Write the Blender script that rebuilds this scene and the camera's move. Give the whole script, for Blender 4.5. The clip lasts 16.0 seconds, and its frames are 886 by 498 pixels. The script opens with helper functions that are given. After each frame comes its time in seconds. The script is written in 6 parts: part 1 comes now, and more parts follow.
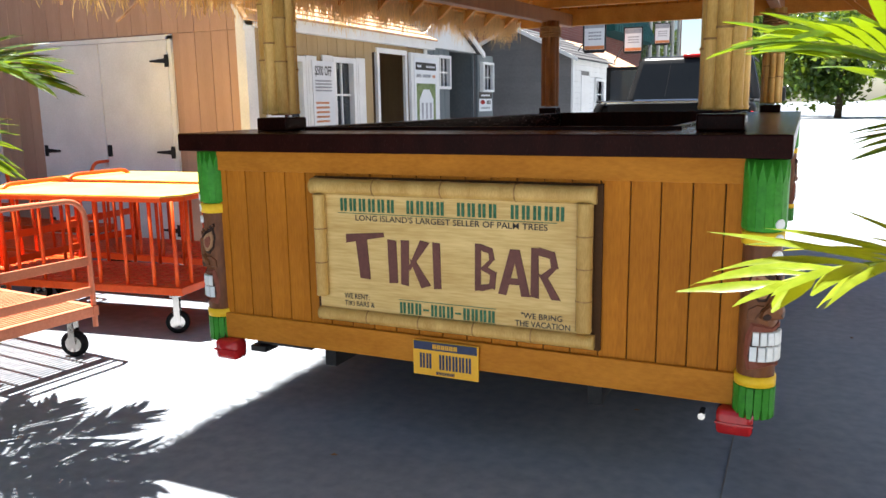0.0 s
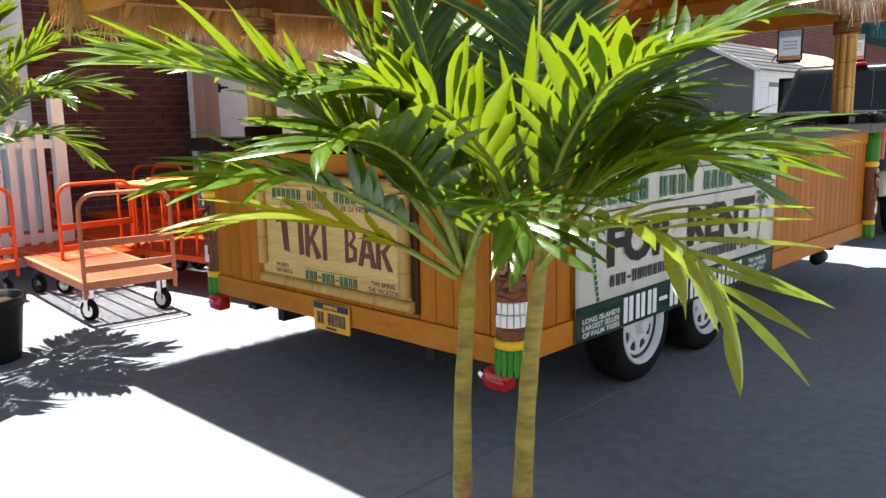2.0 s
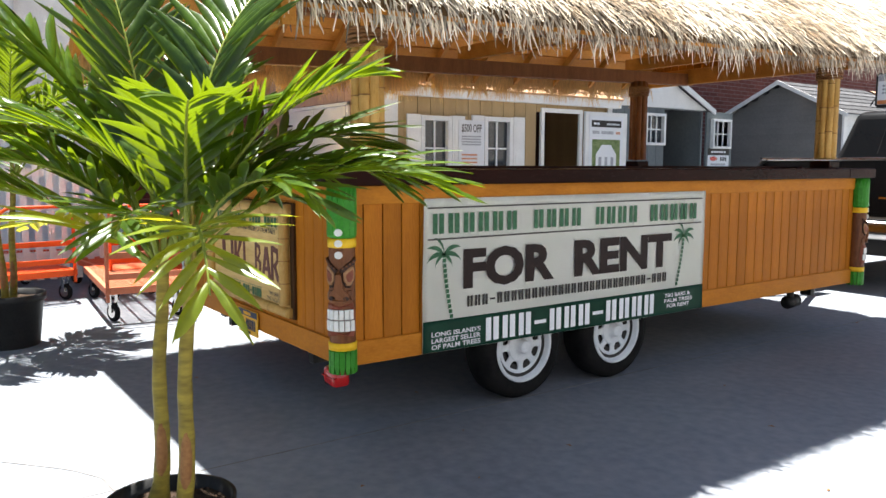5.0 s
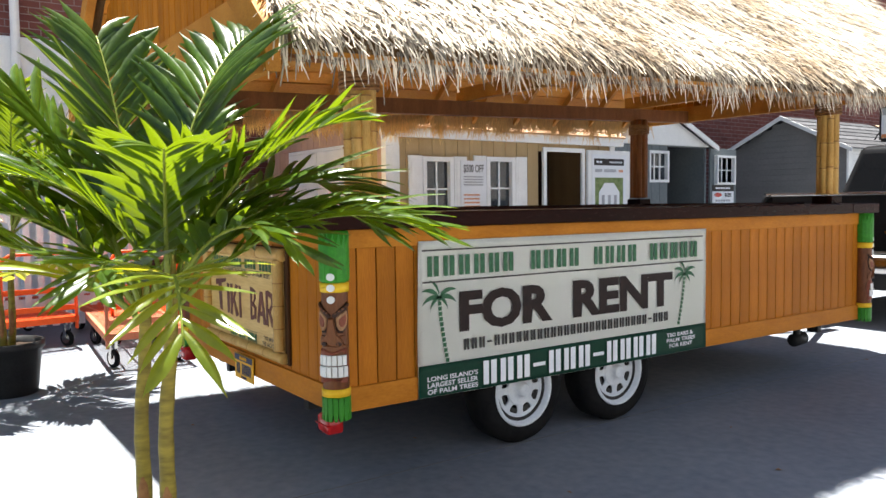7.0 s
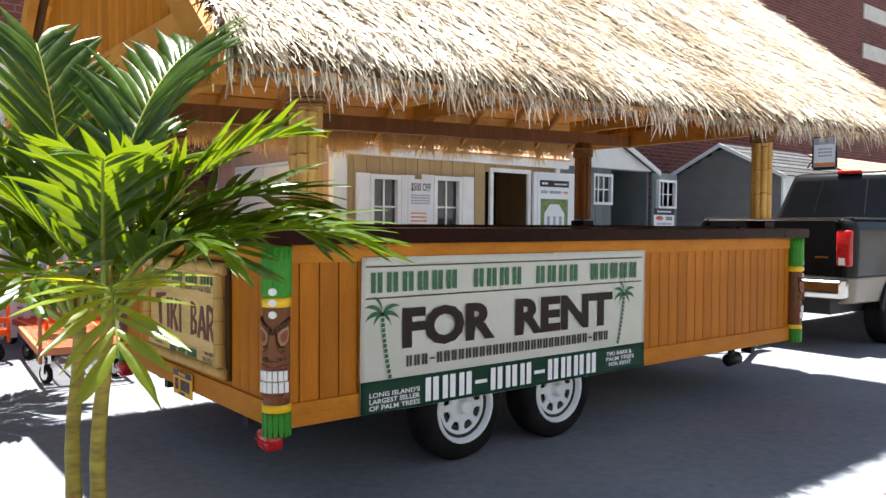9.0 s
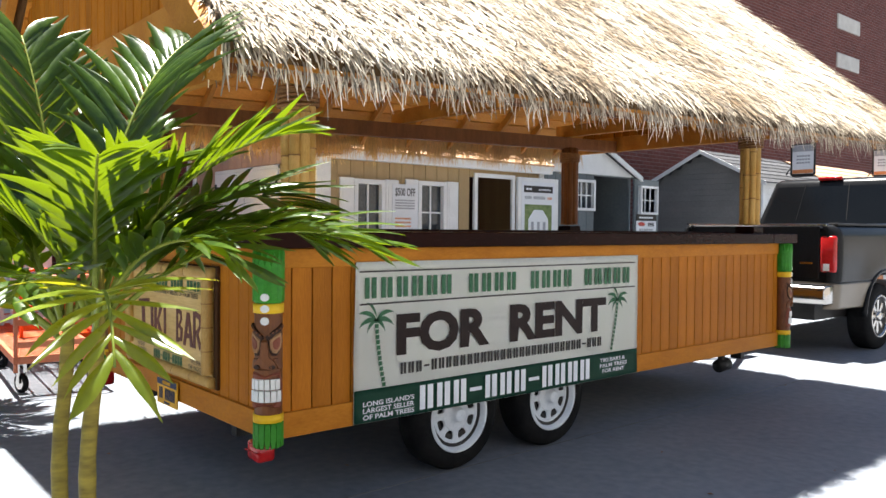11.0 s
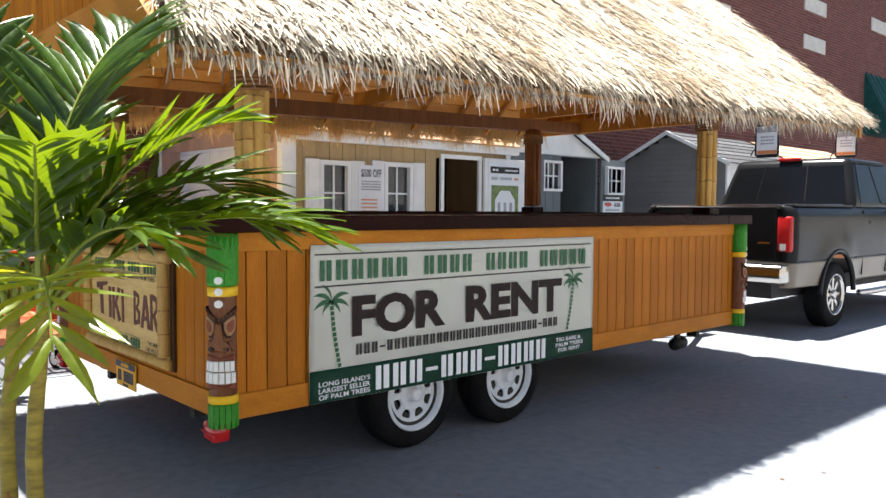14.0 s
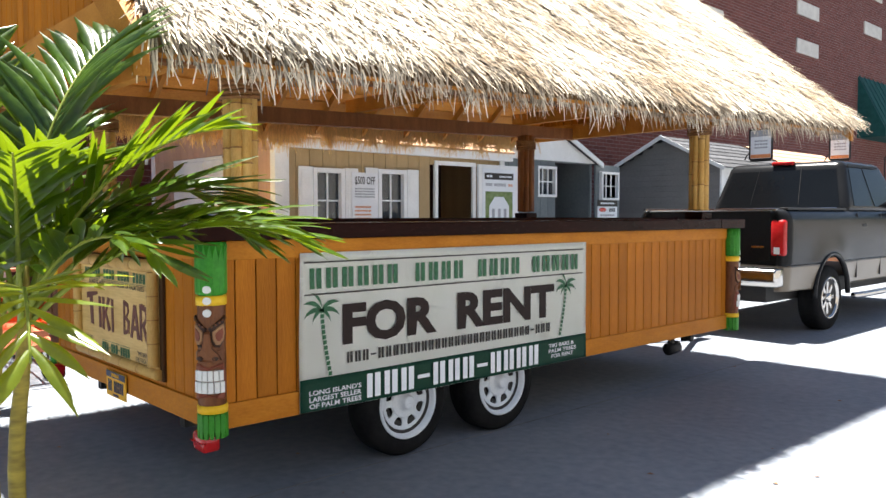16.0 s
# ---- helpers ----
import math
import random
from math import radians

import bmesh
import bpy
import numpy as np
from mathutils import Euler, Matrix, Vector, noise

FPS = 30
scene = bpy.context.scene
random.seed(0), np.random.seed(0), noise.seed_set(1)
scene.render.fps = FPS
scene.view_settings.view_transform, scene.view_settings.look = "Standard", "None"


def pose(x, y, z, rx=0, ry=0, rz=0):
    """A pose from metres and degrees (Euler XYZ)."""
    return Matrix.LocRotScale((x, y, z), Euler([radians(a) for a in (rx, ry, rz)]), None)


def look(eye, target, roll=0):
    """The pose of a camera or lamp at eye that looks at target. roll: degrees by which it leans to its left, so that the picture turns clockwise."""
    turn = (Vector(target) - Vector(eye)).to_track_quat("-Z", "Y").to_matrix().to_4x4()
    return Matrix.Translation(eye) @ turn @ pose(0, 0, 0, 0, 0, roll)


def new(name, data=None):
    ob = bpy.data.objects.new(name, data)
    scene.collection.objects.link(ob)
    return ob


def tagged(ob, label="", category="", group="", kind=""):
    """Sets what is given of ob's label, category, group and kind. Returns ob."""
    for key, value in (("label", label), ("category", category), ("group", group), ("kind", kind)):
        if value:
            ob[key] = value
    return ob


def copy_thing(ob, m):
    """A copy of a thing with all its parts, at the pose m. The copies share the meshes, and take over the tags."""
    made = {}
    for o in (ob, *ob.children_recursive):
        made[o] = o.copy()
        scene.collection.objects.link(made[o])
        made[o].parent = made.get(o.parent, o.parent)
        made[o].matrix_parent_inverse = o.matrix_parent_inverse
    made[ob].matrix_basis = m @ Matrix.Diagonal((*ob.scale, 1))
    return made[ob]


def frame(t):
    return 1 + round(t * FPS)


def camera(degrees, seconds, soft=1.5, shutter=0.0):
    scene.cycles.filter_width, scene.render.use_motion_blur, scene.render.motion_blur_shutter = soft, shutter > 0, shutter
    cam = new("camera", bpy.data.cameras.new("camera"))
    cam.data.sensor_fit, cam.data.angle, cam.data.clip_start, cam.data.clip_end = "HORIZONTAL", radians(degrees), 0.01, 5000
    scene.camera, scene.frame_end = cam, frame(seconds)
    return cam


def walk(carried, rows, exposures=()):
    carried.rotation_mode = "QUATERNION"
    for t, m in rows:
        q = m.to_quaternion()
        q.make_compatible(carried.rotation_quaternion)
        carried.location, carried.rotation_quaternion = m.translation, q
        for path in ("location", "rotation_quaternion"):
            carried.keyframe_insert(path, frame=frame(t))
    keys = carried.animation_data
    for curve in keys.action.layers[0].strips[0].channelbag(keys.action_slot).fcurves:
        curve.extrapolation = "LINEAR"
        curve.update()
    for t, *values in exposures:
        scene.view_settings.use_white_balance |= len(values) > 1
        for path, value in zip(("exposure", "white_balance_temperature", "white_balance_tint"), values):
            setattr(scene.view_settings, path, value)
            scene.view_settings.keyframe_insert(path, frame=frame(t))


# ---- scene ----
cam = camera(59.3, 16.0)
PATH = [
    (0, (0.126, -2.97, 1.537), (-0.697, -1.184, 1.171), -0.9),
    (0.5, (0.608, -3.04, 1.634), (-0.365, -1.323, 1.307), -3.7),
    (1, (1.036, -2.963, 1.572), (-0.211, -1.428, 1.27), -0.6),
    (1.2, (1.332, -2.895, 1.515), (-0.076, -1.507, 1.213), -1.2),
    (1.5, (1.594, -2.751, 1.549), (0.176, -1.356, 1.341), -2.5),
    (2, (2.089, -2.601, 1.486), (0.724, -1.175, 1.166), -1.0),
    (2.2, (2.27, -2.46, 1.476), (0.895, -1.025, 1.25), -1.0),
    (2.5, (2.484, -2.23, 1.494), (1.136, -0.787, 1.176), 0.1),
    (3, (2.913, -2.214, 1.459), (1.491, -0.843, 1.146), 0.0),
    (3.5, (3.143, -2.0, 1.477), (1.667, -0.685, 1.174), -0.9),
    (4, (3.385, -1.806, 1.449), (1.85, -0.551, 1.182), 1.8),
    (4.5, (3.458, -1.785, 1.458), (1.889, -0.574, 1.185), 0.3),
    (4.7, (3.465, -1.873, 1.446), (1.867, -0.693, 1.213), 0.2),
    (6.8, (3.478, -1.76, 1.45), (1.825, -0.648, 1.271), -0.0),
    (7, (3.48, -1.776, 1.46), (1.843, -0.633, 1.344), -0.7),
    (7.5, (3.505, -1.77, 1.483), (1.91, -0.564, 1.432), -1.2),
    (8, (3.504, -1.754, 1.457), (1.921, -0.533, 1.421), -0.5),
    (8.5, (3.493, -1.741, 1.461), (1.926, -0.5, 1.395), 0.6),
    (9, (3.518, -1.778, 1.452), (1.96, -0.527, 1.384), 0.4),
    (9.2, (3.496, -1.775, 1.462), (1.941, -0.518, 1.4), 0.4),
    (11.3, (3.376, -1.798, 1.435), (1.865, -0.488, 1.386), 0.9),
    (11.5, (3.384, -1.807, 1.455), (1.883, -0.485, 1.415), 2.1),
    (12, (3.364, -1.875, 1.461), (1.925, -0.487, 1.398), 0.7),
    (12.5, (3.454, -1.847, 1.498), (2.012, -0.465, 1.415), -1.3),
    (13, (3.385, -1.855, 1.466), (1.944, -0.473, 1.348), -0.8),
    (13.5, (3.448, -1.796, 1.457), (1.985, -0.437, 1.348), 0.1),
    (14, (3.504, -1.756, 1.458), (2.028, -0.411, 1.355), 0.4),
    (14.5, (3.553, -1.751, 1.446), (2.086, -0.397, 1.338), 0.2),
    (15, (3.53, -1.728, 1.448), (2.068, -0.369, 1.325), -0.1),
    (15.5, (3.531, -1.726, 1.449), (2.059, -0.376, 1.34), -0.2),
    (16, (3.52, -1.719, 1.458), (2.048, -0.368, 1.372), -0.1),
]
walk(cam, [(t, look(eye, target, roll)) for t, eye, target, roll in PATH], [(0.0, 2.25), (0.8, 2.15), (2.0, 1.9), (4.0, 1.95), (7.5, 1.95), (9.0, 1.85), (14.0, 1.85), (16.0, 1.95)])

# ---- sky and sun ----
SUN = Vector((-0.262, 0.01, 0.965)).normalized()
world = bpy.data.worlds.new("sky")
scene.world = world
world.use_nodes = True
wn = world.node_tree.nodes
sky = wn.new("ShaderNodeTexSky")
sky.sky_type, sky.sun_disc = "NISHITA", False
sky.sun_elevation, sky.sun_rotation = math.asin(SUN.z), math.atan2(SUN.x, SUN.y)
world.node_tree.links.new(sky.outputs["Color"], wn["Background"].inputs["Color"])
wn["Background"].inputs["Strength"].default_value = 0.043
sun_data = bpy.data.lights.new("sun", "SUN")
sun_data.energy, sun_data.angle, sun_data.color = 5.0, radians(0.6), (1.0, 0.97, 0.91)
sun = new("sun", sun_data)
sun.matrix_world = look(SUN * 60, (0, 0, 0))


# ---- materials ----
def surface(name, c1, c2, scale=4.0, rough=0.6, metal=0.0, bump=0.15, fine=60.0, stretch=(1, 1, 1), vary=0.0, coat=0.0, island=0.0):
    """Two tones at one scale, grain and relief at a finer one, and a shift of tone from piece to piece."""
    m = bpy.data.materials.new(name)
    m.use_nodes = True
    n, l = m.node_tree.nodes, m.node_tree.links
    b = n["Principled BSDF"]
    co = n.new("ShaderNodeTexCoord")
    mp = n.new("ShaderNodeMapping")
    mp.inputs["Scale"].default_value = stretch
    l.new(co.outputs["Object"], mp.inputs["Vector"])
    big, small = n.new("ShaderNodeTexNoise"), n.new("ShaderNodeTexNoise")
    for t, s in ((big, scale), (small, fine)):
        t.inputs["Scale"].default_value = s
        t.inputs["Detail"].default_value = 5
        l.new(mp.outputs["Vector"], t.inputs["Vector"])
    add = n.new("ShaderNodeMath")
    add.operation = "MULTIPLY_ADD"
    add.inputs[1].default_value = 0.45
    l.new(small.outputs["Fac"], add.inputs[0])
    sc = n.new("ShaderNodeMath")
    sc.operation = "MULTIPLY"
    sc.inputs[1].default_value = 0.6
    l.new(big.outputs["Fac"], sc.inputs[0])
    l.new(sc.outputs[0], add.inputs[2])
    ramp = n.new("ShaderNodeValToRGB")
    ramp.color_ramp.elements[0].position, ramp.color_ramp.elements[1].position = 0.36, 0.68
    ramp.color_ramp.elements[0].color, ramp.color_ramp.elements[1].color = (*c1, 1), (*c2, 1)
    l.new(add.outputs[0], ramp.inputs["Fac"])
    out = ramp.outputs["Color"]
    if vary or island:
        hsv = n.new("ShaderNodeHueSaturation")
        src = n.new("ShaderNodeObjectInfo").outputs["Random"] if vary else n.new("ShaderNodeNewGeometry").outputs["Random Per Island"]
        rg = n.new("ShaderNodeMapRange")
        k = vary or island
        rg.inputs["To Min"].default_value, rg.inputs["To Max"].default_value = 1 - k, 1 + k
        l.new(src, rg.inputs["Value"])
        l.new(rg.outputs[0], hsv.inputs["Value"])
        l.new(out, hsv.inputs["Color"])
        out = hsv.outputs["Color"]
    l.new(out, b.inputs["Base Color"])
    rr = n.new("ShaderNodeMapRange")
    rr.inputs["To Min"].default_value, rr.inputs["To Max"].default_value = max(0.02, rough - 0.08), min(1, rough + 0.1)
    l.new(small.outputs["Fac"], rr.inputs["Value"])
    l.new(rr.outputs[0], b.inputs["Roughness"])
    b.inputs["Metallic"].default_value = metal
    b.inputs["Coat Weight"].default_value = coat
    b.inputs["Coat Roughness"].default_value = 0.06
    if bump:
        bp = n.new("ShaderNodeBump")
        bp.inputs["Strength"].default_value, bp.inputs["Distance"].default_value = bump, 0.01
        l.new(small.outputs["Fac"], bp.inputs["Height"])
        l.new(bp.outputs["Normal"], b.inputs["Normal"])
    if metal == 0:
        b.inputs["Specular IOR Level"].default_value = 0.22
    return m


def leafy(name, c1, c2):
    m = surface(name, c1, c2, 3, 0.3, bump=0.1, fine=40, island=0.35)
    n, l = m.node_tree.nodes, m.node_tree.links
    b, out = n["Principled BSDF"], n["Material Output"]
    b.inputs["Specular IOR Level"].default_value = 0.5
    tr, mix = n.new("ShaderNodeBsdfTranslucent"), n.new("ShaderNodeMixShader")
    tr.inputs["Color"].default_value = (c2[0] * 3.2, c2[1] * 2.3, c2[2] * 0.8, 1)
    mix.inputs["Fac"].default_value = 0.36
    l.new(b.outputs[0], mix.inputs[1])
    l.new(tr.outputs[0], mix.inputs[2])
    l.new(mix.outputs[0], out.inputs["Surface"])
    return m


def glassy(name, tint, rough=0.02):
    m = bpy.data.materials.new(name)
    m.use_nodes = True
    b = m.node_tree.nodes["Principled BSDF"]
    b.inputs["Base Color"].default_value = (*tint, 1)
    b.inputs["Roughness"].default_value = rough
    b.inputs["Transmission Weight"].default_value = 0.35
    b.inputs["IOR"].default_value = 1.5
    return m


M = {}
M["stain"] = surface("stained_wood", (0.33, 0.106, 0.007), (0.49, 0.172, 0.014), 3, 0.5, bump=0.25, fine=35, stretch=(4, 4, 0.5), vary=0.13)
M["stain_rail"] = surface("stained_rail", (0.38, 0.132, 0.011), (0.52, 0.198, 0.02), 3, 0.5, bump=0.2, fine=35, stretch=(1, 1, 3))
for nm in ("stain", "stain_rail"):
    M[nm].node_tree.nodes["Principled BSDF"].inputs["Specular IOR Level"].default_value = 0.1
M["groove"] = surface("dark_gap", (0.05, 0.022, 0.008), (0.08, 0.035, 0.012), 5, 0.9)
M["counter"] = surface("dark_varnish", (0.009, 0.0022, 0.0016), (0.021, 0.0045, 0.003), 2, 0.24, bump=0.06, fine=30, stretch=(6, 0.6, 2))
M["counter"].node_tree.nodes["Principled BSDF"].inputs["Specular IOR Level"].default_value = 0.05
M["bamboo"] = surface("bamboo", (0.4, 0.22, 0.05), (0.6, 0.38, 0.12), 5, 0.42, bump=0.12, fine=70, stretch=(3, 3, 0.6), vary=0.12)
M["bamboo_joint"] = surface("bamboo_joint", (0.2, 0.1, 0.03), (0.36, 0.2, 0.07), 20, 0.6)
M["post_brown"] = surface("brown_post", (0.17, 0.06, 0.018), (0.28, 0.11, 0.035), 4, 0.5, bump=0.2, stretch=(4, 4, 0.5))
M["beam"] = surface("roof_beam", (0.38, 0.14, 0.016), (0.56, 0.245, 0.042), 3, 0.6, bump=0.2, stretch=(2, 2, 2))
M["ceiling"] = surface("roof_boards", (0.52, 0.18, 0.018), (0.74, 0.31, 0.045), 3, 0.6, bump=0.2, stretch=(2, 0.6, 2), vary=0.15)
M["thatch"] = surface("dry_thatch", (0.24, 0.16, 0.085), (0.75, 0.67, 0.54), 1.2, 0.7, bump=0, fine=9, island=0.8)
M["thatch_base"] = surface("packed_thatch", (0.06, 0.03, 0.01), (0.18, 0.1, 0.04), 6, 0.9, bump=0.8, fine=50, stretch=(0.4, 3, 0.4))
M["banner"] = surface("vinyl_banner", (0.84, 0.85, 0.77), (0.88, 0.88, 0.82), 2, 0.42, bump=0.05, fine=6)
M["banner_green"] = surface("green_print", (0.012, 0.07, 0.04), (0.018, 0.09, 0.052), 4, 0.42, bump=0.03)
M["print_green"] = surface("stencil_green", (0.02, 0.085, 0.035), (0.05, 0.15, 0.075), 30, 0.5, bump=0)
M["print_brown"] = surface("brown_print", (0.012, 0.006, 0.005), (0.024, 0.012, 0.009), 20, 0.6, bump=0)
M["print_white"] = surface("white_print", (0.72, 0.76, 0.8), (0.8, 0.82, 0.84), 8, 0.45, bump=0)
M["print_black"] = surface("black_print", (0.025, 0.022, 0.02), (0.05, 0.045, 0.04), 30, 0.5, bump=0)
M["sign_board"] = surface("bamboo_print", (0.48, 0.29, 0.08), (0.7, 0.49, 0.19), 2.5, 0.4, bump=0.06, fine=22, stretch=(0.5, 1, 5))
M["sign_letter"] = surface("plum_letter", (0.1, 0.035, 0.026), (0.15, 0.055, 0.04), 12, 0.5, bump=0.05)
M["tiki"] = surface("carved_wood", (0.09, 0.03, 0.011), (0.21, 0.078, 0.028), 5, 0.42, bump=0.35, fine=26, stretch=(2, 2, 0.6))
M["tiki_tan"] = surface("carved_pale", (0.26, 0.13, 0.06), (0.4, 0.22, 0.11), 9, 0.45, bump=0.1)
M["tiki_dark"] = surface("carved_shadow", (0.02, 0.009, 0.006), (0.045, 0.018, 0.01), 9, 0.5)
M["tiki_red"] = surface("carved_lip", (0.16, 0.045, 0.025), (0.24, 0.07, 0.04), 9, 0.5)
M["green_paint"] = surface("green_paint", (0.02, 0.16, 0.01), (0.05, 0.28, 0.025), 8, 0.45, bump=0.1)
M["yellow_paint"] = surface("yellow_paint", (0.72, 0.42, 0.015), (0.85, 0.55, 0.03), 8, 0.4, bump=0.05)
M["white_paint"] = surface("white_paint", (0.68, 0.68, 0.66), (0.82, 0.82, 0.8), 3, 0.5, bump=0.08)
M["red_lens"] = surface("red_lens", (0.35, 0.008, 0.01), (0.5, 0.02, 0.02), 6, 0.12, bump=0.02, coat=0.4)
M["plate"] = surface("plate_yellow", (0.72, 0.36, 0.02), (0.8, 0.43, 0.03), 6, 0.4, bump=0.05)
M["navy"] = surface("navy_print", (0.02, 0.025, 0.06), (0.03, 0.04, 0.09), 6, 0.4, bump=0)
M["rubber"] = surface("tyre_rubber", (0.006, 0.006, 0.007), (0.016, 0.016, 0.016), 6, 0.82, bump=0.3, fine=30)
M["rubber"].node_tree.nodes["Principled BSDF"].inputs["Specular IOR Level"].default_value = 0.08
M["black"] = surface("black_steel", (0.012, 0.012, 0.013), (0.028, 0.027, 0.026), 5, 0.5)
M["rim"] = surface("white_wheel", (0.55, 0.6, 0.66), (0.7, 0.74, 0.78), 5, 0.35, bump=0.04)
M["chrome"] = surface("chrome", (0.42, 0.4, 0.37), (0.56, 0.53, 0.5), 3, 0.16, 1.0, bump=0.02)
M["truck"] = surface("charcoal_paint", (0.01, 0.0105, 0.0115), (0.017, 0.0175, 0.0185), 2, 0.22, 0.0, bump=0.01)
M["truck"].node_tree.nodes["Principled BSDF"].inputs["Specular IOR Level"].default_value = 0.12
M["truck_low"] = surface("pewter_paint", (0.13, 0.105, 0.078), (0.18, 0.15, 0.11), 2, 0.35, 0.2, bump=0.01, coat=0.12)
M["glass"] = surface("dark_glass", (0.004, 0.005, 0.006), (0.008, 0.009, 0.01), 1, 0.08, bump=0)
M["glass"].node_tree.nodes["Principled BSDF"].inputs["Specular IOR Level"].default_value = 0.2
M["pane"] = glassy("window_glass", (0.06, 0.07, 0.08))
M["concrete"] = surface("concrete_yard", (0.165, 0.182, 0.212), (0.27, 0.288, 0.318), 0.55, 0.85, bump=0.25, fine=14)
M["joint"] = surface("joint_dirt", (0.13, 0.125, 0.12), (0.22, 0.21, 0.2), 8, 0.95)
M["tan_siding"] = surface("tan_siding", (0.33, 0.23, 0.115), (0.42, 0.3, 0.155), 2, 0.6, bump=0.15, fine=30, stretch=(4, 4, 0.5), vary=0.05)
M["pink_siding"] = surface("beige_siding", (0.42, 0.26, 0.18), (0.5, 0.32, 0.225), 2, 0.6, bump=0.15, fine=30, stretch=(4, 4, 0.5), vary=0.05)
M["grey_siding"] = surface("grey_siding", (0.15, 0.148, 0.14), (0.205, 0.2, 0.19), 2, 0.6, bump=0.1, fine=20, vary=0.06)
M["blue_siding"] = surface("slate_siding", (0.11, 0.13, 0.135), (0.16, 0.18, 0.185), 2, 0.6, bump=0.1, fine=20, vary=0.06)
M["shingle_tan"] = surface("tan_shingle", (0.45, 0.27, 0.16), (0.65, 0.42, 0.28), 8, 0.85, bump=0.4, fine=50, vary=0.15)
M["shingle_dark"] = surface("dark_shingle", (0.05, 0.05, 0.055), (0.12, 0.12, 0.125), 8, 0.85, bump=0.4, fine=50, vary=0.2)
# shed interiors: the shade behind the open doorways is put into this colour
M["shade_in"] = surface("dark_inside", (0.03, 0.012, 0.008), (0.06, 0.025, 0.015), 3, 0.8)
M["brick"] = surface("brick", (0.1, 0.03, 0.024), (0.18, 0.06, 0.045), 9, 0.85, bump=0.4, fine=60, vary=0.25)
M["orange"] = surface("orange_enamel", (0.62, 0.062, 0.01), (0.78, 0.105, 0.016), 5, 0.38, bump=0.08, vary=0.12)
M["salmon"] = surface("faded_enamel", (0.5, 0.15, 0.075), (0.64, 0.22, 0.12), 5, 0.45, bump=0.1, vary=0.1)
M["yellow_top"] = surface("yellow_board", (0.78, 0.5, 0.08), (0.85, 0.6, 0.16), 4, 0.5, bump=0.08)
M["pot"] = surface("black_plastic", (0.012, 0.012, 0.013), (0.03, 0.03, 0.03), 5, 0.45, bump=0.08)
M["soil"] = surface("potting_soil", (0.02, 0.012, 0.008), (0.07, 0.045, 0.03), 40, 0.95, bump=1.0, fine=90)
M["trunk"] = surface("palm_trunk", (0.12, 0.085, 0.014), (0.3, 0.235, 0.034), 9, 0.5, bump=0.3, fine=30, stretch=(0.6, 0.6, 2.5))
M["sheath"] = surface("dry_sheath", (0.17, 0.07, 0.025), (0.32, 0.16, 0.06), 8, 0.7, bump=0.3)
M["stalk"] = surface("palm_stalk", (0.13, 0.17, 0.02), (0.24, 0.27, 0.045), 6, 0.4, bump=0.1)
M["leaf"] = leafy("palm_leaflets", (0.006, 0.027, 0.002), (0.07, 0.135, 0.008))
M["leaf_yellow"] = leafy("yellowing_leaflets", (0.05, 0.1, 0.006), (0.17, 0.215, 0.018))
M["fringe"] = leafy("golden_straw", (0.42, 0.25, 0.07), (0.72, 0.48, 0.18))
M["fringe"].node_tree.nodes["Translucent BSDF"].inputs["Color"].default_value = (0.85, 0.58, 0.22, 1)
M["tree_leaf"] = leafy("tree_foliage", (0.02, 0.06, 0.012), (0.07, 0.13, 0.025))
M["bark"] = surface("bark", (0.06, 0.045, 0.03), (0.14, 0.1, 0.07), 6, 0.9, bump=0.6)
M["awning"] = surface("green_canvas", (0.01, 0.06, 0.055), (0.02, 0.1, 0.09), 4, 0.7)
M["stone"] = surface("pale_stone", (0.55, 0.5, 0.44), (0.68, 0.63, 0.56), 3, 0.8)
M["blue_plastic"] = surface("blue_plastic", (0.2, 0.4, 0.6), (0.3, 0.52, 0.72), 5, 0.4, bump=0.03)
M["poster"] = surface("poster_paper", (0.68, 0.7, 0.72), (0.78, 0.79, 0.8), 3, 0.45, bump=0.02)
M["print_grey"] = surface("grey_print", (0.25, 0.26, 0.28), (0.4, 0.41, 0.43), 12, 0.5, bump=0)
M["print_orange"] = surface("orange_print", (0.6, 0.2, 0.07), (0.72, 0.3, 0.12), 12, 0.5, bump=0)
M["photo_green"] = surface("photo_lawn", (0.08, 0.14, 0.03), (0.25, 0.3, 0.14), 14, 0.5, bump=0)


